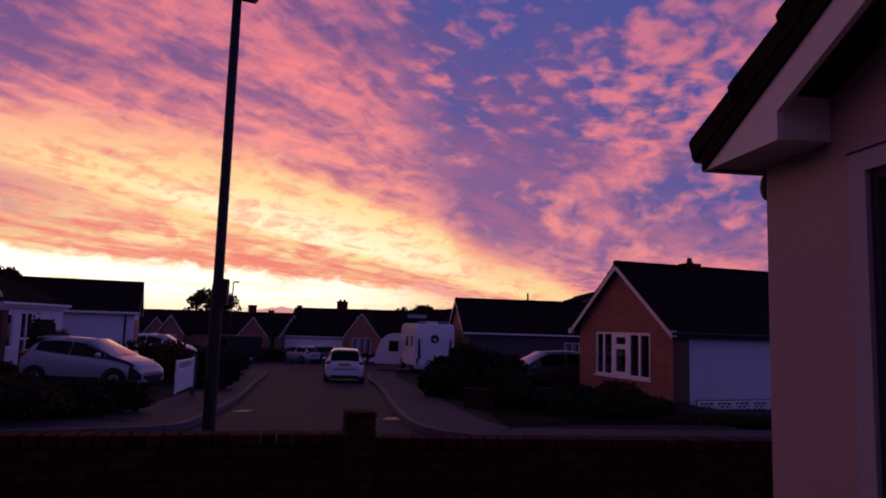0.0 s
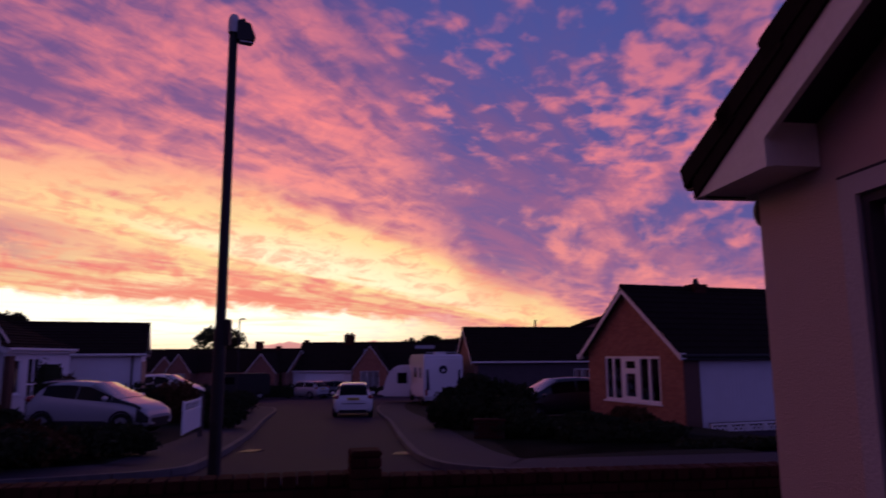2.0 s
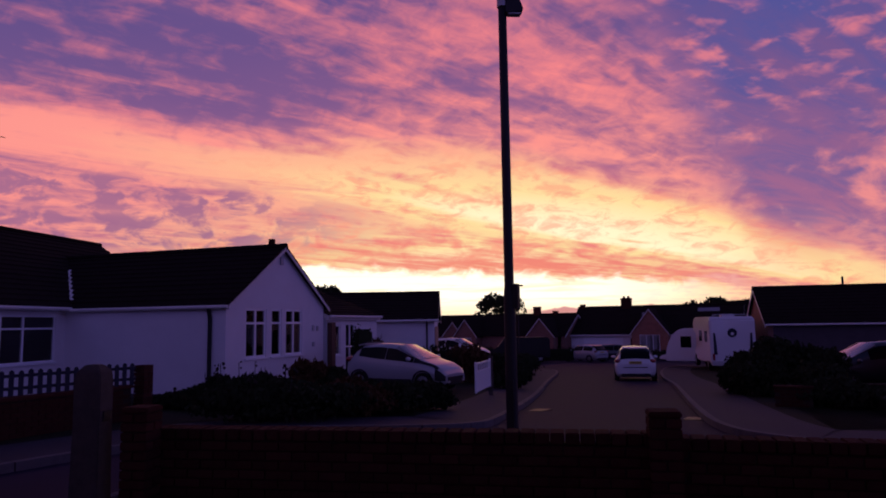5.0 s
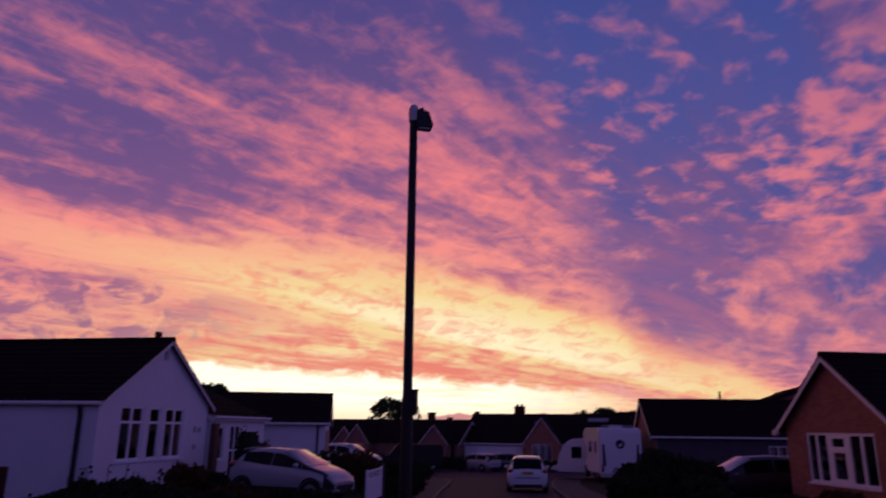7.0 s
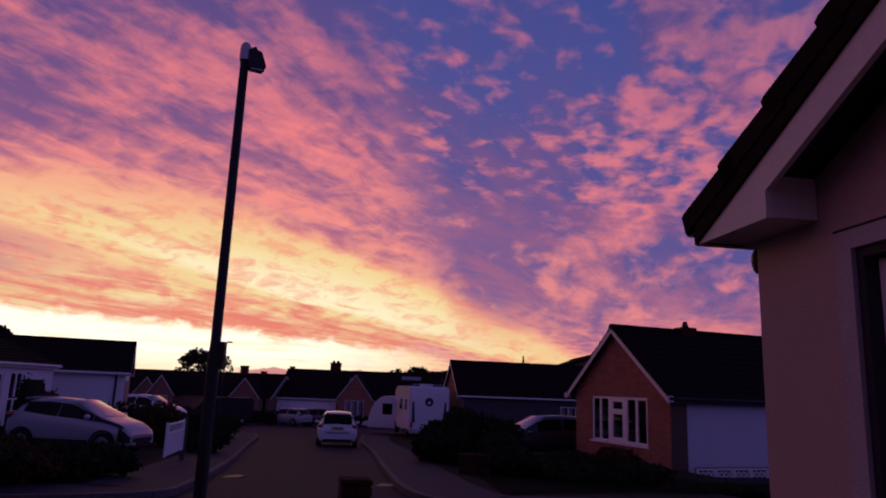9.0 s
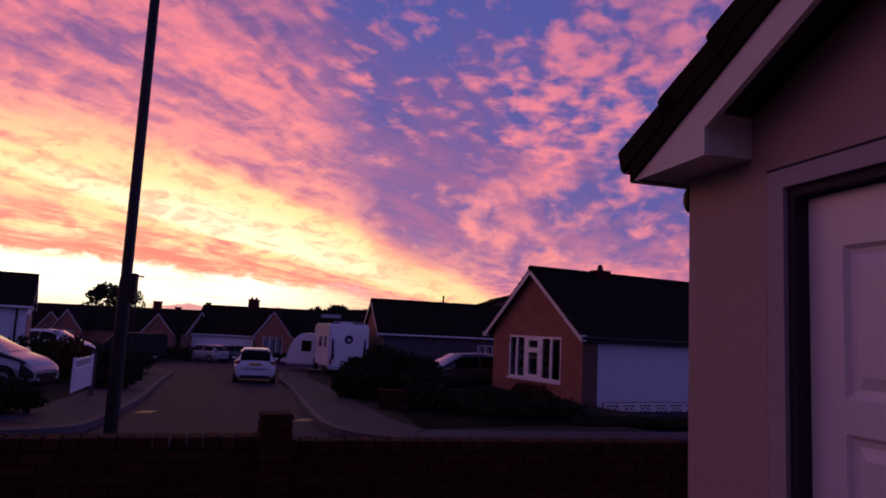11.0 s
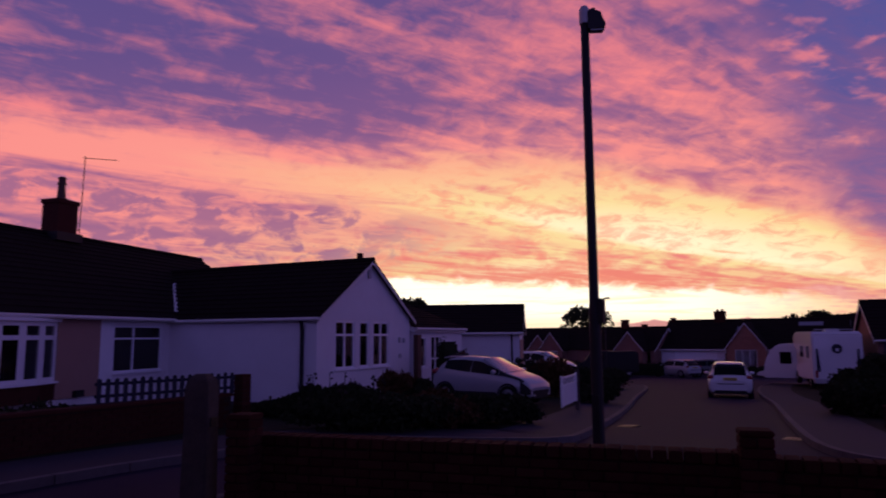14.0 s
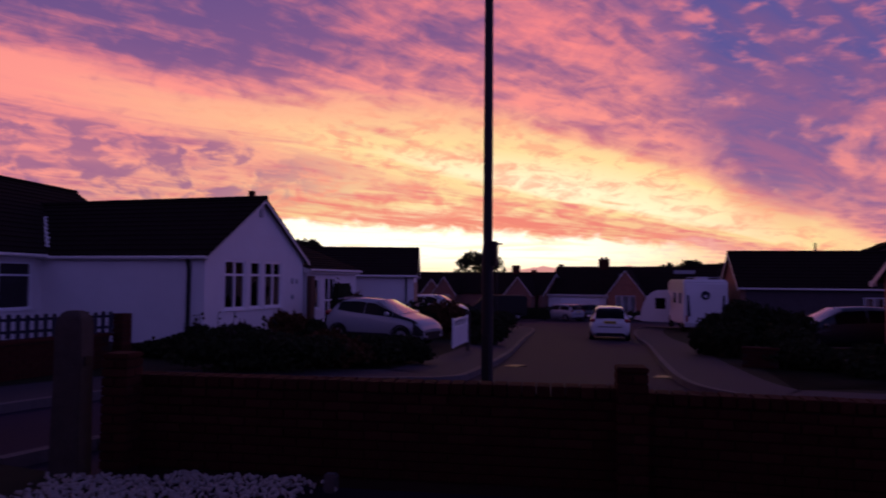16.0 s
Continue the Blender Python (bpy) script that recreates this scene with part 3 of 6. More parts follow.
def chimney(house, x, y, z0, z1, w, d, pot=True, mat=None):
    st = part("chimney", boxed(x - w / 2, y - d / 2, z0, x + w / 2, y + d / 2, z1), mat or M_BRICK, house, "brick chimney stack")
    bm = bmesh.new()
    box(bm, x - w / 2 - 0.04, y - d / 2 - 0.04, z1 - 0.14, x + w / 2 + 0.04, y + d / 2 + 0.04, z1 + 0.001)
    part("corbel", bm, mat or M_BRICK, st)
    if pot:
        bm = bmesh.new()
        bmesh.ops.create_cone(bm, cap_ends=True, segments=14, radius1=0.15, radius2=0.11, depth=0.6, matrix=pose(x, y, z1 + 0.3))
        bmesh.ops.create_cone(bm, cap_ends=True, segments=14, radius1=0.15, radius2=0.15, depth=0.06, matrix=pose(x, y, z1 + 0.6))
        bmesh.ops.create_cone(bm, cap_ends=True, segments=14, radius1=0.115, radius2=0.115, depth=0.16, matrix=pose(x, y, z1 + 0.70))
        bmesh.ops.create_cone(bm, cap_ends=True, segments=14, radius1=0.15, radius2=0.1, depth=0.07, matrix=pose(x, y, z1 + 0.81))
        bmesh.ops.create_cone(bm, cap_ends=True, segments=18, radius1=0.34, radius2=0.18, depth=0.1, matrix=pose(x, y, z1 + 0.04))
        part("chimney_pot", bm, M_DOORBROWN, st, "clay chimney pot with cap")


def facing(wall, L, W, u, z):
    """The pose of a wall-hung unit: wall f, b, g (gable at x=0) or e, u metres along it as seen from outside."""
    return {"f": pose(u, 0, z), "b": pose(L - u, W, z, 0, 0, 180), "g": pose(0, W - u, z, 0, 0, -90), "e": pose(L, u, z, 0, 0, 90)}[wall]


def panel_door(house, m, w, h, mat, rows=1, label=""):
    """A garage or house door with shallow ribs, set back in its opening."""
    bm = bmesh.new()
    n = max(6, int(w / 0.16))
    prof = []
    for i in range(n):
        a, b_ = w * i / n, w * (i + 1) / n
        prof += [(a, 0.094), (a + 0.01, 0.088), (b_ - 0.01, 0.088)]
    prof += [(w, 0.1), (w, 0.14), (0, 0.14)]
    lo, hi = [bm.verts.new((x, y, 0.0)) for x, y in prof], [bm.verts.new((x, y, h)) for x, y in prof]
    bm.faces.new(lo), bm.faces.new(hi[::-1])
    for i in range(len(prof)):
        bm.faces.new((lo[i], lo[(i + 1) % len(prof)], hi[(i + 1) % len(prof)], hi[i]))
    bmesh.ops.recalc_face_normals(bm, faces=bm.faces[:])
    return part("door", moved(bm, m), mat, house, label)


# white bungalow with the gabled wing
WL, WW = 9.0, 5.85
white = bungalow("white rendered bungalow wing with dark tiled gable roof", pose(-14.34, 21.68, -0.35, 0, 0, 185), WL, WW, 2.64, 4.54, M_RENDER,
                 gable=[(0.98, 2.1, 0.97, 2.5), (2.38, 3.0, 0.97, 2.5), (3.24, 4.32, 0.97, 2.5)], gutters="b", over=0.14, fascia=0.1, barge=0.13, pipe_r=0.06, pipes=[(0.5, WW, 1)])
for u_, w_, c_ in ((0.98, 1.12, (1, 1)), (2.38, 0.62, (1,)), (3.24, 1.08, (1, 1))):
    add_window(white, facing("g", WL, WW, u_, 0.97), w_, 1.53, c_, 0.46, top=(0, 1), e=0.07)
part("flue", boxed(0.28, WW / 2 - 0.08, 4.6, 0.44, WW / 2 + 0.08, 4.84), M_BRICK, white)
for y0, y1, z0, z1, nm in ((WW / 2 - 0.09, WW / 2 + 0.09, 3.95, 4.25, "vent"), (0.75, 0.87, 1.75, 1.95, "wall_lamp"), (0.45, 0.55, 1.75, 1.92, "alarm_box"), (0.72, 0.84, 1.2, 1.36, "meter_box")):
    part(nm, boxed(-0.06, y0, z0, -0.001, y1, z1, bevel=0.008), M_GREYPLASTIC, white)

# entrance link behind the wing, and the next white bungalow
link = bungalow("white rendered entrance link with tall windows", pose(-14.3, 21.85, -0.5, 0, 0, 95), 4.5, 7.0, 2.5, 3.85, M_RENDER,
                front=[(0.6, 1.1, 0.95, 2.1), (1.55, 2.4, 0.1, 2.15)], gutters="f", over=0.15, verge=0.1)
add_window(link, facing("f", 4.5, 7, 0.6, 0.95), 0.5, 1.15, (1,))
add_window(link, facing("f", 4.5, 7, 1.55, 0.1), 0.85, 2.05, (1, 1), 0.9, top=(0, 1), sill=False)
part("porch_post", boxed(0.02, -0.2, -0.5, 0.32, -0.02, 2.2), M_DOORBROWN, link, "brown timber porch panel")
nxt = bungalow("white bungalow with a long dark roof and garage", pose(-15.45, 34.5, -0.95, 0, 0, 202.5), 11.0, 5.4, 2.84, 4.06, M_RENDER,
               back=[(1.2, 1.9, 1.0, 2.0)], gutters="fb", fascia=0.1, pipes=[(0.35, 5.4, 1)])
add_window(nxt, facing("b", 11, 5.4, 1.45, 1.0), 0.7, 1.0, (1,), net=False)
part("gable_panel", boxed(-0.04, 0.1, 0, -0.002, 5.3, 2.4), M_TANPANEL, nxt)

# long range with bay window and chimney
DL, DW = 26.0, 8.0
main = bungalow("long bungalow with white bay window and dark roof", pose(-29.38, 20.06, 0.0, 0, 0, -75), DL, DW, 2.45, 5.15, M_RENDER,
                back=[(10.7, 14.2, 0.4, 2.08), (16.36, 18.56, 0.6, 2.02)], gutters="b", over=0.3, fascia=0.09, pipes=[(18.0, DW, 1)])
add_window(main, facing("b", DL, DW, 16.36, 0.6), 2.2, 1.42, (0.8, 1.2), 0.4, top=(0, 1))
part("blind", boxed(DL - 18.48, DW - 0.14, 0.66, DL - 17.28, DW - 0.12, 1.6), M_BLIND, main, "blue-grey window blind")
part("pier", boxed(DL - 16.3, DW + 0.002, 0, DL - 15.75, DW + 0.05, 2.1), M_UPVC, main, "white panel beside the window")
part("tan_wall", boxed(DL - 15.75, DW + 0.002, 0, DL - 14.2, DW + 0.06, 2.2), M_TANPANEL, main, "tan rendered wall panel")
part("meter_box", boxed(DL - 15.1, DW + 0.06, 0.02, DL - 14.8, DW + 0.2, 0.2), M_BLACK, main)
# bow of five lights
NB, BR = 5, 4.6
half = math.asin(1.75 / BR)
for i in range(NB):
    a0, a1 = -half + 2 * half * i / NB, -half + 2 * half * (i + 1) / NB
    p0 = Vector((DL - 12.45 - BR * math.sin(a0), DW + BR * math.cos(a0) - BR * math.cos(half) + 0.06))
    p1 = Vector((DL - 12.45 - BR * math.sin(a1), DW + BR * math.cos(a1) - BR * math.cos(half) + 0.06))
    t = p1 - p0
    m = pose(p0.x, p0.y, 0.5, 0, 0, math.degrees(math.atan2(t.y, t.x)))
    add_window(main, m, t.length, 1.58, (1,), 0.42, top=(0,), net=i in (0, 4), e=0.115)
    part("bay_base", moved(boxed(0, 0.02, -0.5, t.length, 0.3, -0.06), m), M_BRICK, main)
    part("bay_roof", moved(boxed(-0.02, -0.08, 1.58, t.length + 0.02, 0.5, 1.66), m), M_UPVC, main)
chimney(main, 7.94, DW / 2, 4.9, 6.41, 0.86, 0.68)
bm = bmesh.new()
box(bm, 8.0 - 0.56, DW / 2 - 0.45, 4.95, 8.0 + 0.56, DW / 2 + 0.55, 5.24)
part("lead_flashing", bm, M_LAMPPOST, main)
aer = tube([(6.95, DW / 2 - 0.1, 5.1), (6.86, DW / 2 - 0.1, 8.28)], 0.018, 6)
bmx = tube([(6.86, DW / 2 - 0.1, 8.22), (6.25, DW / 2 + 0.75, 8.22)], 0.012, 5)
boom = bpy.data.meshes.new("boom")
bmx.to_mesh(boom), bmx.free()
aer.from_mesh(boom)
bpy.data.meshes.remove(boom)
for k in range(6):
    t = k / 5
    c = Vector((6.86, DW / 2 - 0.1, 8.22)).lerp(Vector((6.25, DW / 2 + 0.75, 8.22)), t)
    box(aer, c.x - 0.1, c.y - 0.006, c.z - 0.006, c.x + 0.1, c.y + 0.006, c.z + 0.006)
for z in (5.5, 5.75):
    box(aer, 6.98, DW / 2 - 0.13, z, 7.55, DW / 2 - 0.09, z + 0.03)
part("aerial", aer, M_LAMPPOST, main, "thin television aerial on a mast")
# pale lining of the valley between the two roofs
bm = bmesh.new()
box(bm, 0, -0.07, 0, 3.0, 0.07, 0.02)
o = part("valley_lining", moved(bm, main.matrix_world.inverted() @ (at(-51.9, 25.3, 2.52, -54) @ pose(0, 0, 0, 0, -23, 0))), M_TRIM, main, "white valley lining between the roofs")

# brick bungalow
BL, BW = 12.0, 5.3
brick = bungalow("tan brick bungalow with white bargeboards and garage", pose(6.91, 21.41, -0.7, 0, 0, 21), BL, BW, 2.55, 4.62, M_TANBRICK,
                 gable=[(1.05, 4.2, 0.78, 2.3)], front=[(0.62, 5.1, 0.02, 2.15)], gutters="", over=0.28, verge=0.28)
for u_, w_, c_, t_, e_ in ((1.05, 1.05, (0.9, 1), (), 0.08), (2.105, 0.9, (1,), (0,), 0.17), (3.01, 1.19, (1, 1), (), 0.09)):
    add_window(brick, facing("g", BL, BW, u_, 0.78), w_, 1.52, c_, 0.5, top=t_, e=e_)
part("fascia", boxed(-0.2, -0.28, 2.17, BL + 0.2, -0.25, 2.335), M_BLACK, brick, "dark eaves board over the garage")
part("gutter", tube([(-0.24, -0.34, 2.3), (BL + 0.24, -0.34, 2.3)], 0.055, 10), M_BLACK, brick)
part("soffit", boxed(0, -0.25, 2.175, BL, -0.002, 2.19), M_BLACK, brick)
panel_door(brick, facing("f", BL, BW, 0.62, 0.02), 4.48, 2.13, M_GARAGE, label="wide white ribbed garage door")
part("dark_jamb", boxed(0.03, -0.03, 0, 0.6, -0.002, 2.2), M_DOORBROWN, brick)
chimney(brick, 2.9, BW / 2, 4.4, 4.82, 0.5, 0.45, pot=False)
bm = bmesh.new()
bmesh.ops.create_cone(bm, cap_ends=True, segments=12, radius1=0.13, radius2=0.07, depth=0.22, matrix=pose(2.9, BW / 2, 4.93))
part("flue_cowl", bm, M_LAMPPOST, brick)
for y in (-0.28, BW + 0.28):
    part("kneeler", boxed(-0.306, y - 0.03, 2.2, -0.1, y + 0.06, 2.38), M_TRIM, brick)

# pierced screen blocks before the garage door
blocks = empty("screen_wall", pose(7.35, 20.5, -0.68, 0, 0, 21), "low white wall of pierced concrete screen blocks", "wall")
for i in range(7):
    bm = bmesh.new()
    x0 = i * 0.66
    box(bm, x0, 0, 0, x0 + 0.64, 0.09, 0.05), box(bm, x0, 0, 0.3, x0 + 0.64, 0.09, 0.35)
    box(bm, x0, 0, 0.05, x0 + 0.05, 0.09, 0.3), box(bm, x0 + 0.59, 0, 0.05, x0 + 0.64, 0.09, 0.3)
    for k in range(3):
        for s in (-1, 1):
            box(bm, -0.12, -0.035, -0.018, 0.12, 0.035, 0.018, pose(x0 + 0.14 + k * 0.18, 0.045, 0.175, 0, s * 45, 0))
    part("screen_block", bm, M_TRIM, blocks)
# added sheet behind the blocks that makes holes and joints look dark
part("dark_backing", boxed(-0.02, 0.062, -0.02, 4.62, 0.085, 0.37), M_MORTAR, blocks)

# bungalow behind the motorhome, and a higher roof beyond it
CL, CW = 13.0, 5.2
# the front wall's shadow is put in as a darker grey than the brick
grey = bungalow("brick bungalow with front wall coloured grey for shadow, dark roof", pose(1.05, 41.6, -1.25, 0, 0, 10), CL, CW, 2.72, 4.6, M_FARBRICK, face=M_SHADEDFRONT,
                front=[(6.2, 7.2, 1.0, 2.1), (8.0, 8.9, 0.05, 2.05)], gutters="f", fascia=0.08)
add_window(grey, facing("f", CL, CW, 6.2, 1.0), 1.0, 1.1, (1, 1))
panel_door(grey, facing("f", CL, CW, 8.0, 0.05), 0.9, 2.0, M_UPVC, label="white front door")
part("white_panel", boxed(7.3, -0.05, 0, 7.9, -0.002, 2.3), M_UPVC, grey)
part("vent_pipe", tube([(4.6, CW / 2, 4.4), (4.6, CW / 2, 5.15)], 0.06), M_LAMPPOST, grey)
bungalow("bungalow with a higher dark roof behind", pose(18.4, 48.0, -1.3, 0, 0, 90), 9.0, 16.0, 2.8, 5.6, M_FARBRICK, trim=M_TILE, gutters="", group="far bungalows")

# far row across the end of the street
FAR = "far bungalows"
fz = ground_z(72)
f1 = bungalow("far brick bungalow under a long dark roof", pose(-33.5, 70.5, fz, 0, 0, -8), 17.0, 7.0, 2.45, 4.5, M_FARBRICK, front=[(13.6, 16.6, 0.05, 2.1)],
              gutters="", group=FAR)
f2 = bungalow("far bungalow with white garage and chimney", pose(-16.4, 69.9, fz, 0, 0, -2), 16.0, 8.0, 2.5, 5.15, M_RENDER, front=[(1.3, 5.2, 0.05, 2.1), (5.9, 6.9, 0.05, 2.0), (8.0, 9.6, 0.9, 2.0)],
              gutters="f", group=FAR)
panel_door(f2, facing("f", 16, 8, 1.3, 0.05), 3.9, 2.05, M_UPVC, label="white garage door")
panel_door(f2, facing("f", 16, 8, 5.9, 0.05), 1.0, 1.95, M_DOORBROWN)
add_window(f2, facing("f", 16, 8, 8.0, 0.9), 1.6, 1.1, (1, 1, 1))
chimney(f2, 4.9, 4.0, 4.8, 6.05, 1.0, 0.8, pot=False)
bm = bmesh.new()
for dx in (-0.22, 0.22):
    bmesh.ops.create_cone(bm, cap_ends=True, segments=10, radius1=0.15, radius2=0.12, depth=0.22, matrix=pose(4.9 + dx, 4.0, 6.15))
part("chimney_pots", bm, M_DOORBROWN, f2)
part("rooflight", moved(boxed(0, 0, 0, 2.0, 0.6, 0.06), pose(12.0, 2.9, 4.5, 33.5, 0, 0)), M_ROOFLIGHT, f2)
part("rooflight", moved(boxed(0, 0, 0, 1.1, 0.9, 0.06), pose(6.7, 2.1, 3.98, 33.5, 0, 0)), M_ROOFLIGHT, f2)
bungalow("far bungalow at the end of the row", pose(-1.0, 69.6, fz, 0, 0, 2), 20.0, 9.0, 2.5, 5.4, M_FARBRICK, gutters="f", group=FAR)
f0 = bungalow("far bungalow with a plain dark roof", pose(-52, 73.5, fz, 0, 0, -8), 17.5, 7.0, 2.45, 4.35, M_FARBRICK, gutters="f", group=FAR)
for h_, x, y, z in ((f1, 12.6, 3.5, 5.35), (f1, 14.7, 3.5, 4.85), (f2, 0.3, 4.0, 5.5), (f0, 8.0, 3.5, 4.9)):
    chimney(h_, x, y, 4.1, z, 0.42 if z in (4.85, 5.5) else 0.7, 0.5, pot=False)


def wing(house, x, w, proj, eave, ridge, base_mat):
    """A small gabled wing standing forward of a far bungalow's front wall."""
    wg = part("wing_wall", moved(wall_bm(w, eave, 0.2, [(w * 0.22, w * 0.78, 0.8, eave - 0.25)], ridge - eave), pose(x, -proj, 0)), base_mat, house)
    for sx in (0, w - 0.2):
        part("wing_side", boxed(x + sx, -proj + 0.2, -0.5, x + sx + 0.2, 0.0, eave), base_mat, wg)
    add_window(house, pose(x + w * 0.22, -proj, 0.8), w * 0.56, eave - 1.05, (1, 1, 1))
    k = (ridge - eave) / (w / 2)
    for s in (-1, 1):
        m = pose(x + w / 2, -proj, 0) @ (Matrix.Identity(4) if s > 0 else Matrix.Diagonal((-1, 1, 1, 1)))
        bm = bmesh.new()
        vs = [(0, -0.15, ridge + 0.03), (w / 2 + 0.2, -0.15, eave - 0.2 * k + 0.03), (w / 2 + 0.2, proj + 0.4, eave - 0.2 * k + 0.03), (0, proj + 2.6, ridge + 0.03)]
        lo, hi = [bm.verts.new(v) for v in vs], [bm.verts.new((a, b_, c + 0.09)) for a, b_, c in vs]
        bm.faces.new(lo[::-1]), bm.faces.new(hi)
        for t in range(4):
            bm.faces.new((lo[t], lo[(t + 1) % 4], hi[(t + 1) % 4], hi[t]))
        bmesh.ops.transform(bm, matrix=m, verts=bm.verts[:])
        bmesh.ops.recalc_face_normals(bm, faces=bm.faces[:])
        part("wing_roof", bm, M_TILE, house)
        bm = board([(0, 0, ridge + 0.05), (0, w / 2 + 0.2, eave - 0.2 * k + 0.05)], 0.11, 0.03)
        bm.transform(m @ pose(0, -0.16, 0) @ pose(0, 0, 0, 0, 0, -90))
        bmesh.ops.recalc_face_normals(bm, faces=bm.faces[:])
        part("barge_board", bm, M_TRIM, wg)


wing(f1, 13.5, 2.8, 1.2, 2.4, 4.05, M_FARBRICK)
wing(f1, 3.3, 2.4, 0.7, 2.4, 3.8, M_FARBRICK)
wing(f1, 5.0, 2.6, 1.2, 2.4, 4.05, M_FARBRICK)
wing(f2, 6.35, 3.3, 1.6, 2.6, 4.75, M_TANBRICK)


# ---- the house at hand ----
NW_, NL = 5.4, 7.0
NE, NK = 2.31, 0.46
near = empty("near_house", pose(1.97, -2.68, 0, 0, 0, 8), "cream rendered house end with white panelled door and boxed eaves", "house")
nridge = NE + NK * NW_ / 2
part("wall", moved(wall_bm(NW_, NE, 0.25, [(0.53, 1.435, 0.02, 2.10)], nridge - NE), pose(0, NW_, 0, 0, 0, -90)), M_CREAM, near)
part("wall", moved(wall_bm(NL - 0.25, NE, 0.25), pose(NL, NW_, 0, 0, 0, 180)), M_CREAM, near)
part("wall", moved(wall_bm(NL - 0.25, NE, 0.25), pose(0.25, 0, 0)), M_CREAM, near)
part("wall", moved(wall_bm(NW_, NE, 0.25, (), nridge - NE), pose(NL, 0, 0, 0, 0, 90)), M_CREAM, near)
M_N = facing("g", NL, NW_, 0.53, 0.02)
# door lining, raised rendered surround and the panelled door
bm = bmesh.new()
box(bm, -0.075, -0.018, -0.02, -0.0, 0.012, 2.142), box(bm, 0.905, -0.018, -0.02, 0.98, 0.012, 2.142), box(bm, 0.0, -0.018, 2.081, 0.905, 0.012, 2.142)
part("door_surround", moved(bm, M_N), M_SURROUND, near, "raised surround round the doorway")
# dark strip that draws the shadow line at the surround's outer edge
bm = bmesh.new()
box(bm, -0.088, -0.008, -0.02, -0.076, 0.01, 2.155), box(bm, 0.981, -0.008, -0.02, 0.993, 0.01, 2.155), box(bm, -0.076, -0.008, 2.143, 0.981, 0.01, 2.155)
part("surround_gap", moved(bm, M_N), M_SHADEDARK, near, "dark strip drawn for the shadow gap round the surround")
# door lining; its dark colour paints the shadow of the reveal
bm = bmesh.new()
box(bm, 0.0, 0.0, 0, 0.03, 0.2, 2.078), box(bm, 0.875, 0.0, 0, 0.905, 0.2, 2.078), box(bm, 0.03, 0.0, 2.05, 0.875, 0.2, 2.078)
part("door_frame", moved(bm, M_N), M_SHADEDARK, near, "door lining coloured dark for the shaded reveal")
bm = bmesh.new()
DWD, DHT = 0.84, 2.035
panels = [(0.13, 0.71, 1.42, 1.87), (0.13, 0.71, 0.86, 1.32), (0.13, 0.71, 0.18, 0.74)]
xs, zs = sorted({0, DWD, 0.13, 0.71}), sorted({0, DHT, *[v for p in panels for v in p[2:]]})
for i in range(len(xs) - 1):
    for j in range(len(zs) - 1):
        if (xs[i], xs[i + 1], zs[j], zs[j + 1]) not in panels:
            box(bm, xs[i], 0, zs[j], xs[i + 1], 0.044, zs[j + 1])
bmesh.ops.remove_doubles(bm, verts=bm.verts[:], dist=1e-4)
door = part("door", moved(bm, M_N @ pose(0.0325, 0.05, 0.01)), M_UPVC, near, "white panelled door")
for a, b_, c, e in panels:
    bm = bmesh.new()
    rings = [[(a, 0.0, c), (b_, 0.0, c), (b_, 0.0, e), (a, 0.0, e)]]
    for inset, dep in ((0.012, 0.016), (0.03, 0.018), (0.065, 0.004), (0.075, 0.004)):
        rings.append([(a + inset, dep, c + inset), (b_ - inset, dep, c + inset), (b_ - inset, dep, e - inset), (a + inset, dep, e - inset)])
    vr = [[bm.verts.new(p) for p in r] for r in rings]
    for r0, r1 in zip(vr, vr[1:]):
        for t in range(4):
            bm.faces.new((r0[t], r0[(t + 1) % 4], r1[(t + 1) % 4], r1[t]))
    bm.faces.new(vr[-1])
    part("door_panel", moved(bm, M_N @ pose(0.0325, 0.05, 0.01)), M_UPVC, door)
# boxed eave end and bargeboard in the verge plane, 0.2 m proud of the gable
VG = 0.18


def prism_y(poly, x0, x1):
    bm = bmesh.new()
    a, b_ = [bm.verts.new((x0, y, z)) for y, z in poly], [bm.verts.new((x1, y, z)) for y, z in poly]
    bm.faces.new(a), bm.faces.new(b_[::-1])
    for t in range(len(poly)):
        bm.faces.new((a[t], b_[t], b_[(t + 1) % len(poly)], a[(t + 1) % len(poly)]))
    bmesh.ops.recalc_face_normals(bm, faces=bm.faces[:])
    return bm


up = lambda s: NE + NK * s
kite = [(NW_ + 0.09, 2.225), (NW_ - 0.38, 2.225), (NW_ - 0.38, up(0.38) - 0.165), (NW_ / 2, up(NW_ / 2) - 0.165), (NW_ / 2, up(NW_ / 2) - 0.045), (NW_ + 0.09, up(-0.09) - 0.045)]
part("barge_board", prism_y(kite, -VG - 0.022, -VG), M_TRIM, near, "white painted bargeboard with a boxed end")
kite2 = [(0 - 0.17, 2.225), (0.38, 2.225), (0.38, up(0.38) - 0.14), (NW_ / 2, up(NW_ / 2) - 0.14), (NW_ / 2, up(NW_ / 2)), (-0.17, up(-0.09))]
part("barge_board", prism_y(kite2, -VG - 0.022, -VG), M_TRIM, near, "white painted bargeboard with a boxed end")
part("undercloak", prism_y([(NW_ + 0.09, up(-0.09) - 0.043), (NW_ / 2, up(NW_ / 2) - 0.043), (NW_ / 2, up(NW_ / 2) + 0.03), (NW_ + 0.09, up(-0.09) + 0.03)], -VG - 0.034, -VG), M_TILE, near, "dark mortar bed under the verge tiles")
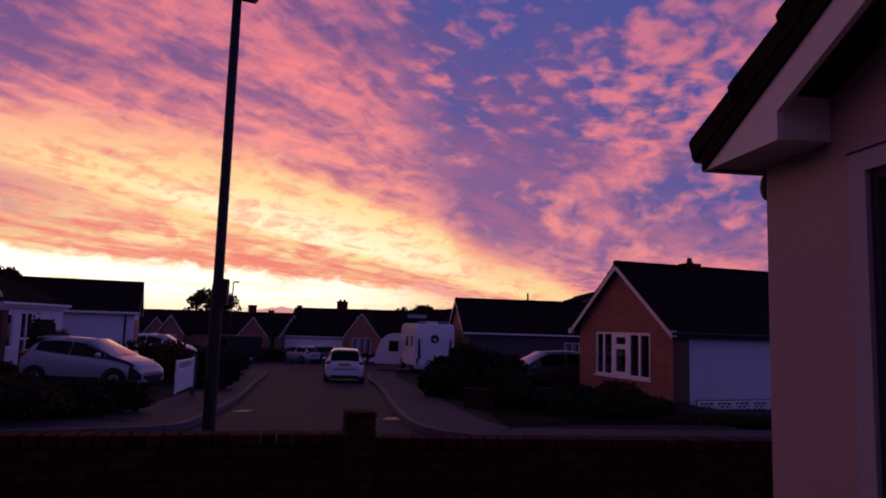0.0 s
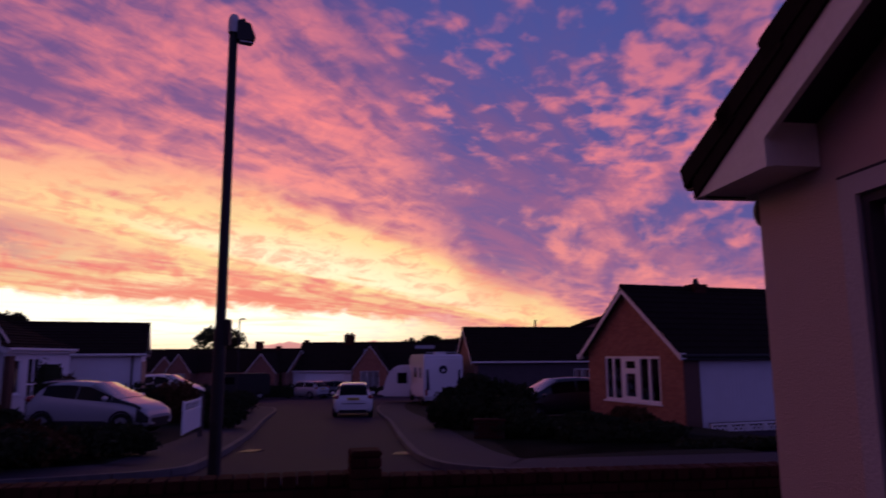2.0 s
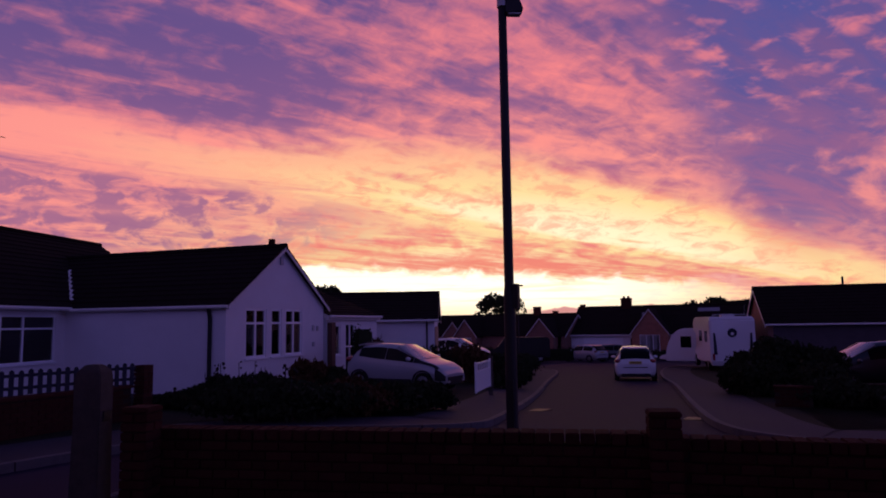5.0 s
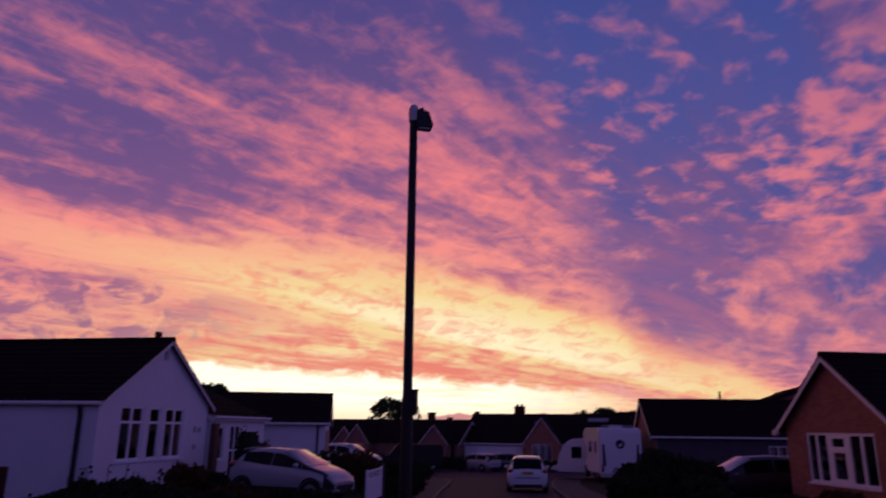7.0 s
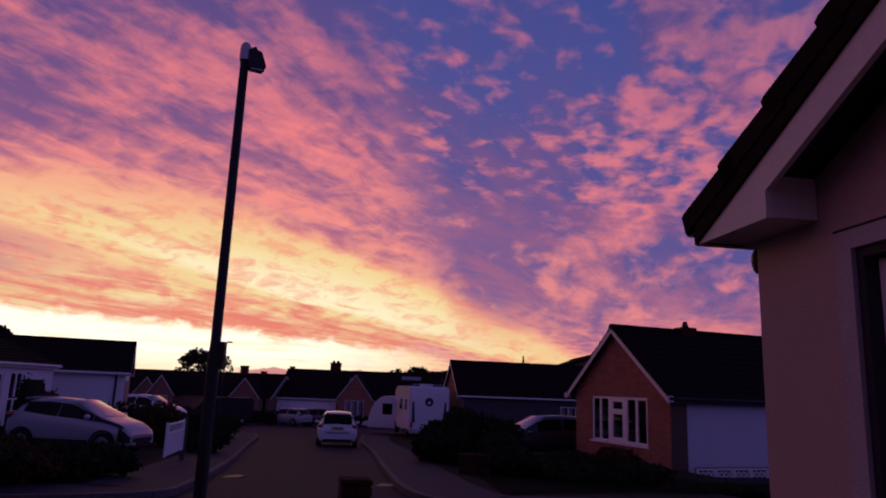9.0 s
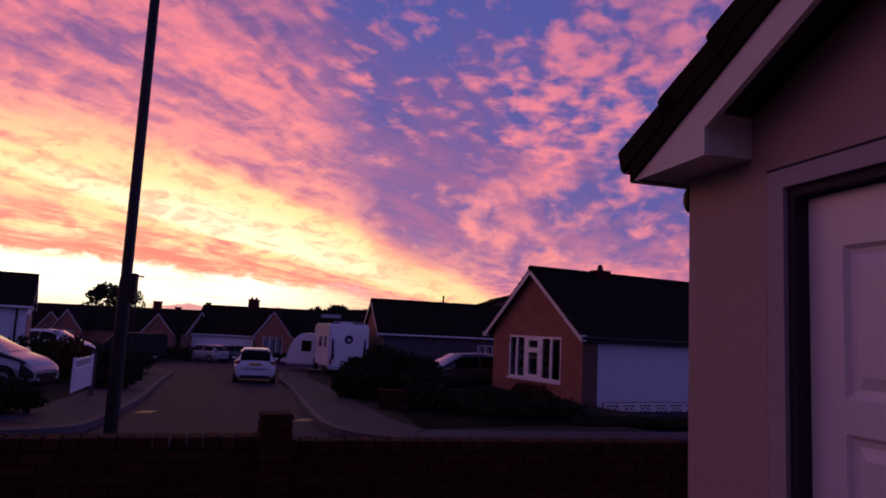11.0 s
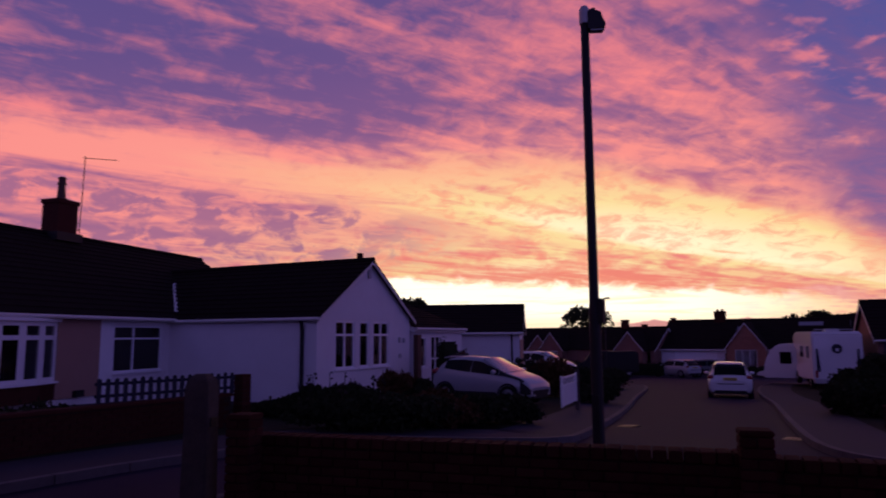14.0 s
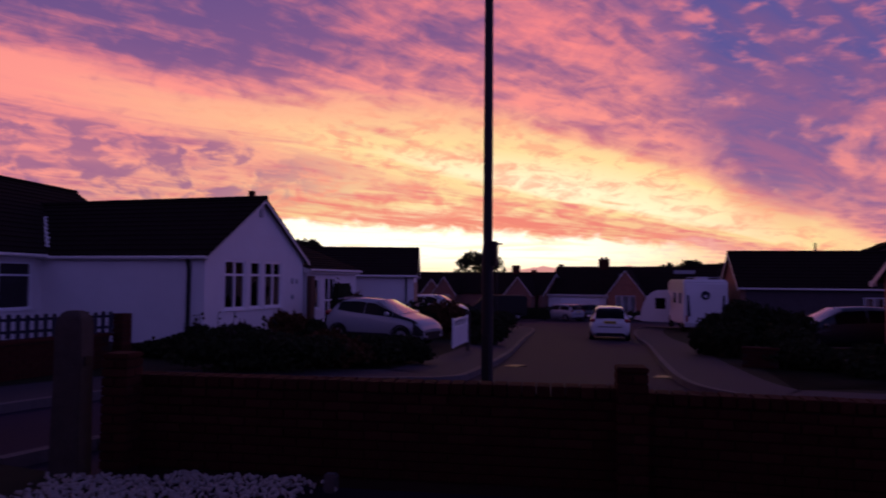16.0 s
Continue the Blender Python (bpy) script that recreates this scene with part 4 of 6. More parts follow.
box_poly = [(NW_ + 0.07, 2.232), (NW_ - 0.37, 2.232), (NW_ - 0.37, up(0.37) - 0.02), (NW_ + 0.07, up(-0.07) - 0.02)]
part("eave_box", prism_y(box_poly, -VG, -0.004), M_TRIM, near)
# the shade under the verge is put into the soffit's colour
part("verge_soffit", prism_y([(NW_ - 0.36, up(0.36) - 0.1), (NW_ / 2, up(NW_ / 2) - 0.1), (NW_ / 2, up(NW_ / 2) + 0.03), (NW_ - 0.36, up(0.36) + 0.03)], -VG, -0.003), M_SHADEDARK, near, "verge soffit coloured dark for the shade under the verge")
part("fascia", boxed(-VG - 0.02, NW_ + 0.092, 2.225, NL, NW_ + 0.112, up(-0.11)), M_TRIM, near)
part("soffit", boxed(0.0, NW_ + 0.003, 2.23, NL, NW_ + 0.09, 2.245), M_TRIM, near)
bm = bmesh.new()
for seg in range(10):
    a0, a1 = math.pi + math.pi * seg / 10, math.pi + math.pi * (seg + 1) / 10
    p = [(0.055 * math.cos(a), 0.055 * math.sin(a)) for a in (a0, a1)]
    q2 = [(0.049 * math.cos(a), 0.049 * math.sin(a)) for a in (a0, a1)]
    v = [bm.verts.new((x, NW_ + 0.145 + c[0], 2.325 + c[1])) for x in (-VG - 0.02, NL) for c in (p[0], p[1], q2[1], q2[0])]
    for f in ((0, 1, 5, 4), (2, 3, 7, 6), (0, 3, 2, 1), (4, 5, 6, 7)):
        bm.faces.new([v[i] for i in f])
part("gutter", bm, M_DOORBROWN, near, "brown half-round gutter")
part("downpipe", tube([(0.12, NW_ + 0.16, 2.29), (0.12, NW_ + 0.07, 2.12), (0.12, NW_ + 0.07, 0.05)], 0.034, 12), M_BLACK, near, "black downpipe at the corner")
bm = bmesh.new()
bmesh.ops.create_uvsphere(bm, u_segments=12, v_segments=8, radius=0.042, matrix=pose(0.03, NW_ + 0.04, 2.165) @ Matrix.Diagonal((0.6, 0.8, 1.3, 1)))
part("pipe_bend", bm, M_BLACK, near)


def tile_mesh(w, l, t):
    """One interlocking roof tile with a shallow roll, lying in xy with its tail at y=0."""
    bm = bmesh.new()
    prof = [(0, 0), (0.14 * w, 0.018), (0.28 * w, 0.022), (0.42 * w, 0.008), (0.75 * w, 0.004), (w, 0.012)]
    rows = []
    for y, lift in ((0, 0.006), (0.02, 0.012), (l, 0)):
        rows.append(([bm.verts.new((x, y, z + t + lift)) for x, z in prof], [bm.verts.new((x, y, 0)) for x in (0, w)]))
    for (a, a2), (b_, b2) in zip(rows, rows[1:]):
        for i in range(5):
            bm.faces.new((a[i], a[i + 1], b_[i + 1], b_[i]))
        bm.faces.new((a2[0], a[0], b_[0], b2[0])), bm.faces.new((a[-1], a2[1], b2[1], b_[-1]))
    a, a2 = rows[0]
    bm.faces.new([a2[0], a2[1], *a[::-1]])
    return bm


tile_me = bpy.data.meshes.new("roof_tile")
bm = tile_mesh(0.30, 0.42, 0.065)
bm.to_mesh(tile_me), bm.free()
tile_me.materials.append(M_TILE)
nroof = part("roof", roof_slope(NL + 0.12, NW_ / 2, nridge - NE, 0.1, 0.0, 0.06), M_TILE, near, "dark interlocking tiled roof")
nroof.data.transform(pose(NL - 0.06, NW_, NE - 0.02, 0, 0, 180))
part("roof", moved(roof_slope(NL, NW_ / 2, nridge - NE, 0.2, VG + 0.04), pose(0, 0, NE)), M_TILE, near)
ang = math.degrees(math.atan(NK))
for r in range(9):
    for c in range(5):
        s = -0.15 + r * 0.325 * math.cos(radians(ang))
        t = new("roof_tile", tile_me)
        t.parent = nroof
        t.matrix_basis = pose(-VG - 0.04 + c * 0.3 + 0.3, NW_ - s, up(s) + 0.04 + random.uniform(-0.004, 0.004), 0, 0, 180) @ pose(0, 0, 0, ang - 3.0 + random.uniform(-0.6, 0.6), 0, 0)
# unseen wall and roof added behind the viewer: they close and darken the garden
bm = bmesh.new()
qv = [bm.verts.new(p) for p in ((-10, -3.0, 2.62), (6, -3.0, 2.62), (6, -7.5, 5.3), (-10, -7.5, 5.3), (-10, -3.0, 2.7), (6, -3.0, 2.7), (6, -7.5, 5.4), (-10, -7.5, 5.4))]
for f in ((0, 3, 2, 1), (4, 5, 6, 7), (0, 1, 5, 4), (1, 2, 6, 5), (2, 3, 7, 6), (3, 0, 4, 7)):
    bm.faces.new([qv[i] for i in f])
tagged(part("roof_south", bm, M_TILE), "unseen dark roof added behind the viewer to block sky light", "roof", kind="structure")
own = tagged(part("sky_block_wall", boxed(-9.0, -3.6, -0.2, 1.9, -3.3, 2.7), M_CREAM), "unseen plain cream wall added behind the garden to darken it", "wall", kind="structure")

# ---- garden wall of brick, with piers ----
gw = empty("garden_wall", pose(-4.62, 4.40, 0, 0, 0, 13.8), "low dark red brick garden wall with brick coping", "wall")
GL, GH = 12.0, 0.675
BEND = 4.1


def bend(x):
    """The wall turns slightly towards the house past its middle pier, and steps down a little."""
    return pose(BEND, 0, -0.025, 0, 0, -5) @ pose(-BEND, 0, 0) if x > BEND else Matrix.Identity(4)


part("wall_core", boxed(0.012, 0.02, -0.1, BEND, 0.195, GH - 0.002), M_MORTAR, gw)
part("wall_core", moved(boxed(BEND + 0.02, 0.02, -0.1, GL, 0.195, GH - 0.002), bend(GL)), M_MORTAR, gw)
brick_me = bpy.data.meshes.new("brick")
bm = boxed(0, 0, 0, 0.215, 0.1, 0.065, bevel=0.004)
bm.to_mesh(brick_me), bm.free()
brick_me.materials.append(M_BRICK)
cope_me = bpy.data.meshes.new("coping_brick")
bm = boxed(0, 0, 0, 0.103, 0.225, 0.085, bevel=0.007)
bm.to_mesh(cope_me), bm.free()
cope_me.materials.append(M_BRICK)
rest = bmesh.new()
for course in range(9):
    for i in range(int(GL / 0.225)):
        x = i * 0.225 + (0.1125 if course % 2 else 0) + 0.005
        z = course * 0.0745 + random.uniform(-0.001, 0.001)
        if x + 0.22 > GL:
            continue
        dy = random.uniform(-0.002, 0.003)
        if course >= 4 and 0 <= x < 7.3:
            o = new("brick", brick_me)
            o.parent = gw
            o.matrix_basis = bend(x) @ pose(x, dy, z)
        else:
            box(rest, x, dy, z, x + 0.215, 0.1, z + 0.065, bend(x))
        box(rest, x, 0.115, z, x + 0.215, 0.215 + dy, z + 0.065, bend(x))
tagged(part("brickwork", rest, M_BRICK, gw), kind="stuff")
for i in range(int(GL / 0.113)):
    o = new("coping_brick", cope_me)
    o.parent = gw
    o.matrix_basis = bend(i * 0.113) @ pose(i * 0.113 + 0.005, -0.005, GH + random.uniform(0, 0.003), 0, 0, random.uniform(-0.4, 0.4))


def brick_pier(m, label):
    p = empty("brick_pier", m, label, "pier")
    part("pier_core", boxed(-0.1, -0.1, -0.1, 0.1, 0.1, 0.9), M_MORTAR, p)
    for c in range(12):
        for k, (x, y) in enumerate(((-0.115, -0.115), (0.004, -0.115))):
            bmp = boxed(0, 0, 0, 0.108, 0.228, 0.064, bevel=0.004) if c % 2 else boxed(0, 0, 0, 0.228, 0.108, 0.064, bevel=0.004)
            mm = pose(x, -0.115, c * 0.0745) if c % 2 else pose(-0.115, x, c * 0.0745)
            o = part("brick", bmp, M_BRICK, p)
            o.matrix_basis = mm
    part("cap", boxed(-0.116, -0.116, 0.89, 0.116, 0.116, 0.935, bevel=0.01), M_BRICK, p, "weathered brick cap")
    return p


brick_pier(at(-6.7, 5.43, 0, 76.2), "square brick pier rising above the garden wall")
brick_pier(at(-47.0, 6.3, 0.02, 76.2), "brick end pier of the garden wall")

# timber gate post
bm = bmesh.new()
prof = [(-0.115, -0.1), (0.115, -0.1), (0.115, 0.1), (-0.115, 0.1)]
rings = []
for z, s in ((-0.05, 1.06), (0.3, 1.02), (0.8, 0.99), (1.18, 0.98), (1.25, 0.86), (1.3, 0.5)):
    rings.append([bm.verts.new((x * s + random.uniform(-.004, .004), y * s + random.uniform(-.004, .004), z)) for x, y in prof])
for a, b_ in zip(rings, rings[1:]):
    for t in range(4):
        bm.faces.new((a[t], a[(t + 1) % 4], b_[(t + 1) % 4], b_[t]))
bm.faces.new(rings[-1])
bmesh.ops.bevel(bm, geom=bm.edges[:], offset=0.008, segments=2, affect="EDGES")
post = empty("gate_post", at(-50.3, 6.42, 0, 72), "thick weathered grey timber gate post", "post")
part("post", bm, M_WOOD, post)
part("hinge_plate", boxed(0.114, -0.05, 0.85, 0.124, 0.05, 0.93, bevel=0.002), M_LAMPPOST, post)

# gravel along the foot of the wall
bm = bmesh.new()
rock = bmesh.new()
bmesh.ops.create_icosphere(rock, subdivisions=1, radius=1)
base_v = [v.co.copy() for v in rock.verts]
base_f = [[v.index for v in f.verts] for f in rock.faces]
rock.free()
verts, faces = [], []
rg = random.Random(4)
for i in range(2000):
    u_, v_ = rg.uniform(-0.3, 1.65) + rg.gauss(0, 0.1), rg.uniform(-1.5, -0.12)
    if u_ < 0.5 and v_ > -0.3:
        continue
    c = Vector((-4.62, 4.40, 0)) + Matrix.Rotation(radians(13.8), 3, "Z") @ Vector((u_, v_, 0))
    r = rg.uniform(0.010, 0.024)
    m = Euler((rg.uniform(0, 6), rg.uniform(0, 6), rg.uniform(0, 6))).to_matrix()
    s = len(verts)
    for b_ in base_v:
        p = m @ Vector((b_.x * r * 1.3, b_.y * r, b_.z * r * 0.7))
        verts.append((c.x + p.x, c.y + p.y, r * 0.4 + p.z))
    faces += [[s + k for k in f] for f in base_f]
me = bpy.data.meshes.new("gravel")
me.from_pydata(verts, [], faces)
me.materials.append(M_STONE)
tagged(new("gravel", me), "pale loose gravel bed along the wall foot", "gravel", kind="stuff")

block = empty("edging_block", pose(-2.72, 4.5, 0.0, 0, 0, 14), "small pale concrete edging block on dark soil", "block")
part("body", boxed(-0.05, -0.04, -0.02, 0.05, 0.04, 0.12, bevel=0.012), M_KERB, block)

# ---- street lamps ----
lamp = empty("street_lamp", pose(-2.325, 7.02, 0), "dark steel street lamp column with a small lantern", "street lamp")
bm = bmesh.new()
rows = []
for z, r in ((-0.05, 0.105), (0.0, 0.105), (0.12, 0.088), (0.3, 0.064), (1.86, 0.061), (1.9, 0.059), (1.96, 0.051), (3.5, 0.049), (5.1, 0.046)):
    rows.append([bm.verts.new((r * math.cos(k * math.tau / 24), r * math.sin(k * math.tau / 24), z)) for k in range(24)])
for a, b_ in zip(rows, rows[1:]):
    for k in range(24):
        f = bm.faces.new((a[k], a[(k + 1) % 24], b_[(k + 1) % 24], b_[k]))
        f.smooth = True
bm.faces.new(rows[-1])
part("column", bm, M_LAMPPOST, lamp)
part("cable_box", boxed(0.045, -0.045, 1.74, 0.105, 0.045, 2.0, bevel=0.008), M_LAMPPOST, lamp, "small dark box strapped to the column")
part("base_door", boxed(-0.04, -0.07, 0.5, 0.04, -0.055, 1.0, bevel=0.004), M_LAMPPOST, lamp)
bm = bmesh.new()
rows = []
for z, r in ((5.08, 0.058), (5.2, 0.06), (5.25, 0.055), (5.285, 0.038), (5.3, 0.012)):
    rows.append([bm.verts.new((r * math.cos(k * math.tau / 18), r * math.sin(k * math.tau / 18), z)) for k in range(18)])
for a, b_ in zip(rows, rows[1:]):
    for k in range(18):
        bm.faces.new((a[k], a[(k + 1) % 18], b_[(k + 1) % 18], b_[k])).smooth = True
bm.faces.new(rows[-1])
part("cap", bm, M_GREYPLASTIC, lamp, "pale grey rounded cap")
lant = moved(prism_y([(0.03, 5.0), (0.22, 5.02), (0.225, 5.05), (0.17, 5.2), (0.06, 5.235), (0.03, 5.2)], -0.06, 0.06), pose(0, 0, 0, 0, 0, -64))
lo = part("lantern", lant, M_LAMPPOST, lamp, "dark wedge lantern")
bm = moved(boxed(-0.045, 0.06, 4.988, 0.045, 0.2, 5.003), pose(0, 0, 0, 0, 0, -64))
part("lens", bm, M_GREYPLASTIC, lo)
bm = bmesh.new()
bmesh.ops.create_cone(bm, cap_ends=True, segments=10, radius1=0.025, radius2=0.02, depth=0.05, matrix=pose(0, 0, 0, 0, 0, -64) @ pose(0, 0.1, 5.24))
part("sensor", bm, M_LAMPPOST, lo)
lamp2 = empty("street_lamp", at(-17.44, 52, -1.6), "far grey street lamp with a short arm", "street lamp")
part("column", tube([(0, 0, 0), (0, 0, 5.9), (0.12, 0.0, 5.95), (0.5, -0.1, 5.98)], 0.05), M_LAMPPOST, lamp2)
part("lantern", boxed(0.35, -0.2, 5.93, 0.75, 0.0, 6.03), M_LAMPPOST, lamp2)


# ---- vehicles ----
def ring(st):
    """Half-symmetric cross-section of a car body at one station."""
    x, zs, zb, zt, w, wr = st
    half = [(w * 0.90, zs), (w * 0.99, zs + (zb - zs) * 0.35), (w, zs + (zb - zs) * 0.7), (w * 0.965, zb), (wr * 1.0, zb + (zt - zb) * 0.86), (wr * 0.82, zt - 0.008), (0.0, zt + 0.012)]
    return [(x, y, z) for y, z in half] + [(x, -y, z) for y, z in half[-2::-1]]


def lerp_station(stations, x):
    for a, b_ in zip(stations, stations[1:]):
        if a[0] <= x <= b_[0]:
            t = (x - a[0]) / (b_[0] - a[0])
            return tuple(p + (q - p) * t for p, q in zip(a, b_))
    return stations[-1]


def patch(stations, x0, x1, i0, i1, inset, out, n=6):
    """A panel laid on the body between two stations and two places of the ring, slightly proud."""
    bm = bmesh.new()
    rows = []
    for k in range(n + 1):
        r = ring(lerp_station(stations, x0 + (x1 - x0) * k / n))
        a, b_ = Vector(r[i0]), Vector(r[i1])
        seg = [Vector(r[i]) for i in range(i0, i1 + 1)]
        seg[0] = a.lerp(seg[1], inset)
        seg[-1] = b_.lerp(seg[-2], inset)
        rows.append(seg)
    mid = Vector((sum(s[0] for s in stations) / len(stations), 0, 0.6))
    vs = [[bm.verts.new(p + (p - Vector((p.x * 0.7 + mid.x * 0.3, 0, 0.6))).normalized() * out) for p in r] for r in rows]
    for a, b_ in zip(vs, vs[1:]):
        for i in range(len(a) - 1):
            bm.faces.new((a[i], b_[i], b_[i + 1], a[i + 1])).smooth = True
    bmesh.ops.recalc_face_normals(bm, faces=bm.faces[:])
    return bm


def wheel(car, x, y, r, w):
    bm = bmesh.new()
    prof = [(0.62 * r, -w / 2), (0.93 * r, -w / 2), (r, -w * 0.36), (r, w * 0.36), (0.93 * r, w / 2), (0.62 * r, w / 2)]
    n = 24
    rows = [[bm.verts.new((x + p * math.cos(a * math.tau / n), y + q, r + p * math.sin(a * math.tau / n))) for p, q in prof] for a in range(n)]
    for k in range(n):
        a, b_ = rows[k], rows[(k + 1) % n]
        for i in range(len(prof) - 1):
            bm.faces.new((a[i], a[i + 1], b_[i + 1], b_[i])).smooth = True
    tyre = part("wheel", bm, M_RUBBER, car)
    s = 1 if y > 0 else -1
    bm = bmesh.new()
    bmesh.ops.create_cone(bm, cap_ends=True, segments=20, radius1=0.12 * r, radius2=0.12 * r, depth=0.05, matrix=pose(x, y + s * w * 0.4, r, 90, 0, 0))
    for k in range(5):
        box(bm, -0.03, -0.02, 0.05 * r, 0.03, 0.02, 0.64 * r, pose(x, y + s * w * 0.38, r, 0, 72 * k, 0))
    part("rim", bm, M_ALLOY, tyre)
    bm = bmesh.new()
    m = 16
    arc = [(math.cos(math.pi * k / m), math.sin(math.pi * k / m)) for k in range(m + 1)]
    a = [bm.verts.new((x + c * r * 1.0, y + s * w * 0.515, r + sn * r * 1.0)) for c, sn in arc]
    b_ = [bm.verts.new((x + c * r * 1.16, y + s * w * 0.515, r + sn * r * 1.16)) for c, sn in arc]
    for k in range(m):
        bm.faces.new((a[k], a[k + 1], b_[k + 1], b_[k]))
    bmesh.ops.solidify(bm, geom=bm.faces[:], thickness=-0.02 * s)
    part("wheel_arch", bm, M_BLACK, car)


def car(m, label, paint, st, glass_x, wheels, r=0.31, tail=True, group="parked cars", pillar=0.04, apron=False, grille=True, lamp=1.0):
    """A car along +x. st: stations (x, sill, belt, top, half width, half roof); glass_x: rear-screen, side and windscreen spans."""
    c = empty("car", m, label, "car", group)
    fine = []
    for a, b_ in zip(st, st[1:]):
        for k in range(3):
            fine.append(tuple(p + (q - p) * k / 3 for p, q in zip(a, b_)))
    fine.append(st[-1])
    bm = bmesh.new()
    rows = [[bm.verts.new(p) for p in ring(s)] for s in fine]
    for a, b_ in zip(rows, rows[1:]):
        for i in range(len(a) - 1):
            bm.faces.new((a[i], b_[i], b_[i + 1], a[i + 1])).smooth = True
        bm.faces.new((a[-1], b_[-1], b_[0], a[0]))
    bm.faces.new(rows[0]), bm.faces.new(rows[-1][::-1])
    for _ in range(2):
        bmesh.ops.smooth_vert(bm, verts=[v for v in bm.verts if not v.is_boundary], factor=0.25, use_axis_x=True, use_axis_z=True)
    bmesh.ops.recalc_face_normals(bm, faces=bm.faces[:])
    part("body", bm, paint, c)
    (r0, r1), (s0, s1), (w0, w1) = glass_x
    part("rear_window", patch(st, r0, r1, 4, 8, 0.12, 0.012), M_CARGLASS, c, "dark tinted rear window")
    part("windscreen", patch(st, w0, w1, 4, 8, 0.10, 0.012), M_SKYGLASS, c, "raked windscreen coloured pale for reflected sky")
    mid = (s0 + s1) / 2
    for i0, i1 in ((3, 4), (8, 9)):
        for a, b_ in ((s0, mid - pillar), (mid + pillar, s1)):
            part("side_window", patch(st, a, b_, i0, i1, 0.10, 0.010), M_CARGLASS, c)
    for x in wheels:
        w = lerp_station(st, x)[4]
        for y in (w - 0.09, -w + 0.09):
            wheel(c, x, y, r, 0.2)
    L = st[-1][0]
    nose = lerp_station(st, L - 0.28)
    for s in (1, -1):
        bm = bmesh.new()
        bmesh.ops.create_uvsphere(bm, u_segments=14, v_segments=8, radius=1, matrix=pose(L - 0.30, s * nose[4] * 0.72, nose[2] - 0.06, 0, 18, s * -38) @ Matrix.Diagonal((0.26 * lamp, 0.075 * lamp, 0.085 * lamp, 1)))
        part("headlight", bm, M_LENS, c, "clear swept headlamp")
        bm = bmesh.new()
        q = lerp_station(st, 0.12)
        bmesh.ops.create_uvsphere(bm, u_segments=12, v_segments=8, radius=1, matrix=pose(0.13, s * q[4] * 0.86, q[2] + 0.06, 0, 0, s * 30) @ Matrix.Diagonal((0.12, 0.17, 0.09, 1)))
        part("tail_light", bm, M_REDLENS, c, "red tail lamp")
        bm = bmesh.new()
        bmesh.ops.create_uvsphere(bm, u_segments=10, v_segments=6, radius=1, matrix=pose(w1 - 0.25, s * (nose[4] + 0.12), 0.98, 0, 0, 0) @ Matrix.Diagonal((0.07, 0.11, 0.07, 1)))
        part("wing_mirror", bm, paint, c)
    part("rear_bumper", boxed(-0.03, -0.62, 0.26, 0.2, 0.62, 0.40, bevel=0.03), M_BLACK, c)
    if tail:
        pl = part("number_plate", boxed(-0.022, -0.26, 0.80, 0.02, 0.26, 0.91, bevel=0.004), M_PLATE, c, "yellow rear plate")
        part("boot_line", boxed(-0.014, -0.5, 0.64, 0.03, 0.5, 0.672, bevel=0.006), M_BLACK, c)
        part("tail_spoiler", moved(boxed(-0.12, -0.5, 0, 0.12, 0.5, 0.04, bevel=0.012), pose(r1 - 0.08, 0, lerp_station(st, r1)[3] + 0.005, 0, -10, 0)), paint, c)
        for k in range(6):
            part("bar", boxed(-0.026, -0.21 + k * 0.07, 0.83, -0.021, -0.17 + k * 0.07, 0.88), M_BLACK, pl)
    if grille:
        part("front_grille", boxed(L - 0.16, -0.42, 0.36, L + 0.0, 0.42, 0.50, bevel=0.03), M_BLACK, c)
    if apron:
        part("front_bumper", boxed(L - 0.08, -0.5, 0.22, L + 0.012, 0.5, 0.5, bevel=0.04), M_BLACK, c, "black front bumper")
        for i0, i1 in ((1, 3), (9, 11)):
            part("nose_trim", patch(st, L - 0.27, L - 0.005, i0, i1, 0.0, 0.008), M_BLACK, c, "black wrap-round nose panel")
        for s in (1, -1):
            part("fog_light", boxed(L - 0.02, s * 0.45 - 0.06, 0.3, L + 0.045, s * 0.45 + 0.06, 0.36, bevel=0.01), M_LENS, c, "small clear fog lamp")
        for s in (1, -1):
            part("sill", boxed(0.85, s * 0.79 - 0.05, 0.19, 2.35, s * 0.79 + 0.05, 0.40, bevel=0.03), M_BLACK, c)
    return c


HATCH = [(0.0, 0.36, 0.72, 0.78, 0.66, 0.52), (0.05, 0.28, 0.84, 0.96, 0.80, 0.62), (0.30, 0.22, 0.92, 1.34, 0.85, 0.60), (0.75, 0.2, 0.93, 1.47, 0.87, 0.61), (1.5, 0.2, 0.92, 1.52, 0.88, 0.63),
         (2.1, 0.2, 0.90, 1.47, 0.88, 0.63), (2.95, 0.2, 0.92, 1.02, 0.87, 0.70), (3.5, 0.2, 0.82, 0.88, 0.85, 0.68), (3.85, 0.24, 0.66, 0.72, 0.77, 0.58), (3.98, 0.32, 0.5, 0.55, 0.62, 0.45)]
HGLASS = ((0.08, 0.62), (0.45, 2.45), (2.12, 2.9))
SALOON = [(s[0] * 1.06, s[1], s[2], s[3] * 0.97, s[4], s[5]) for s in HATCH]


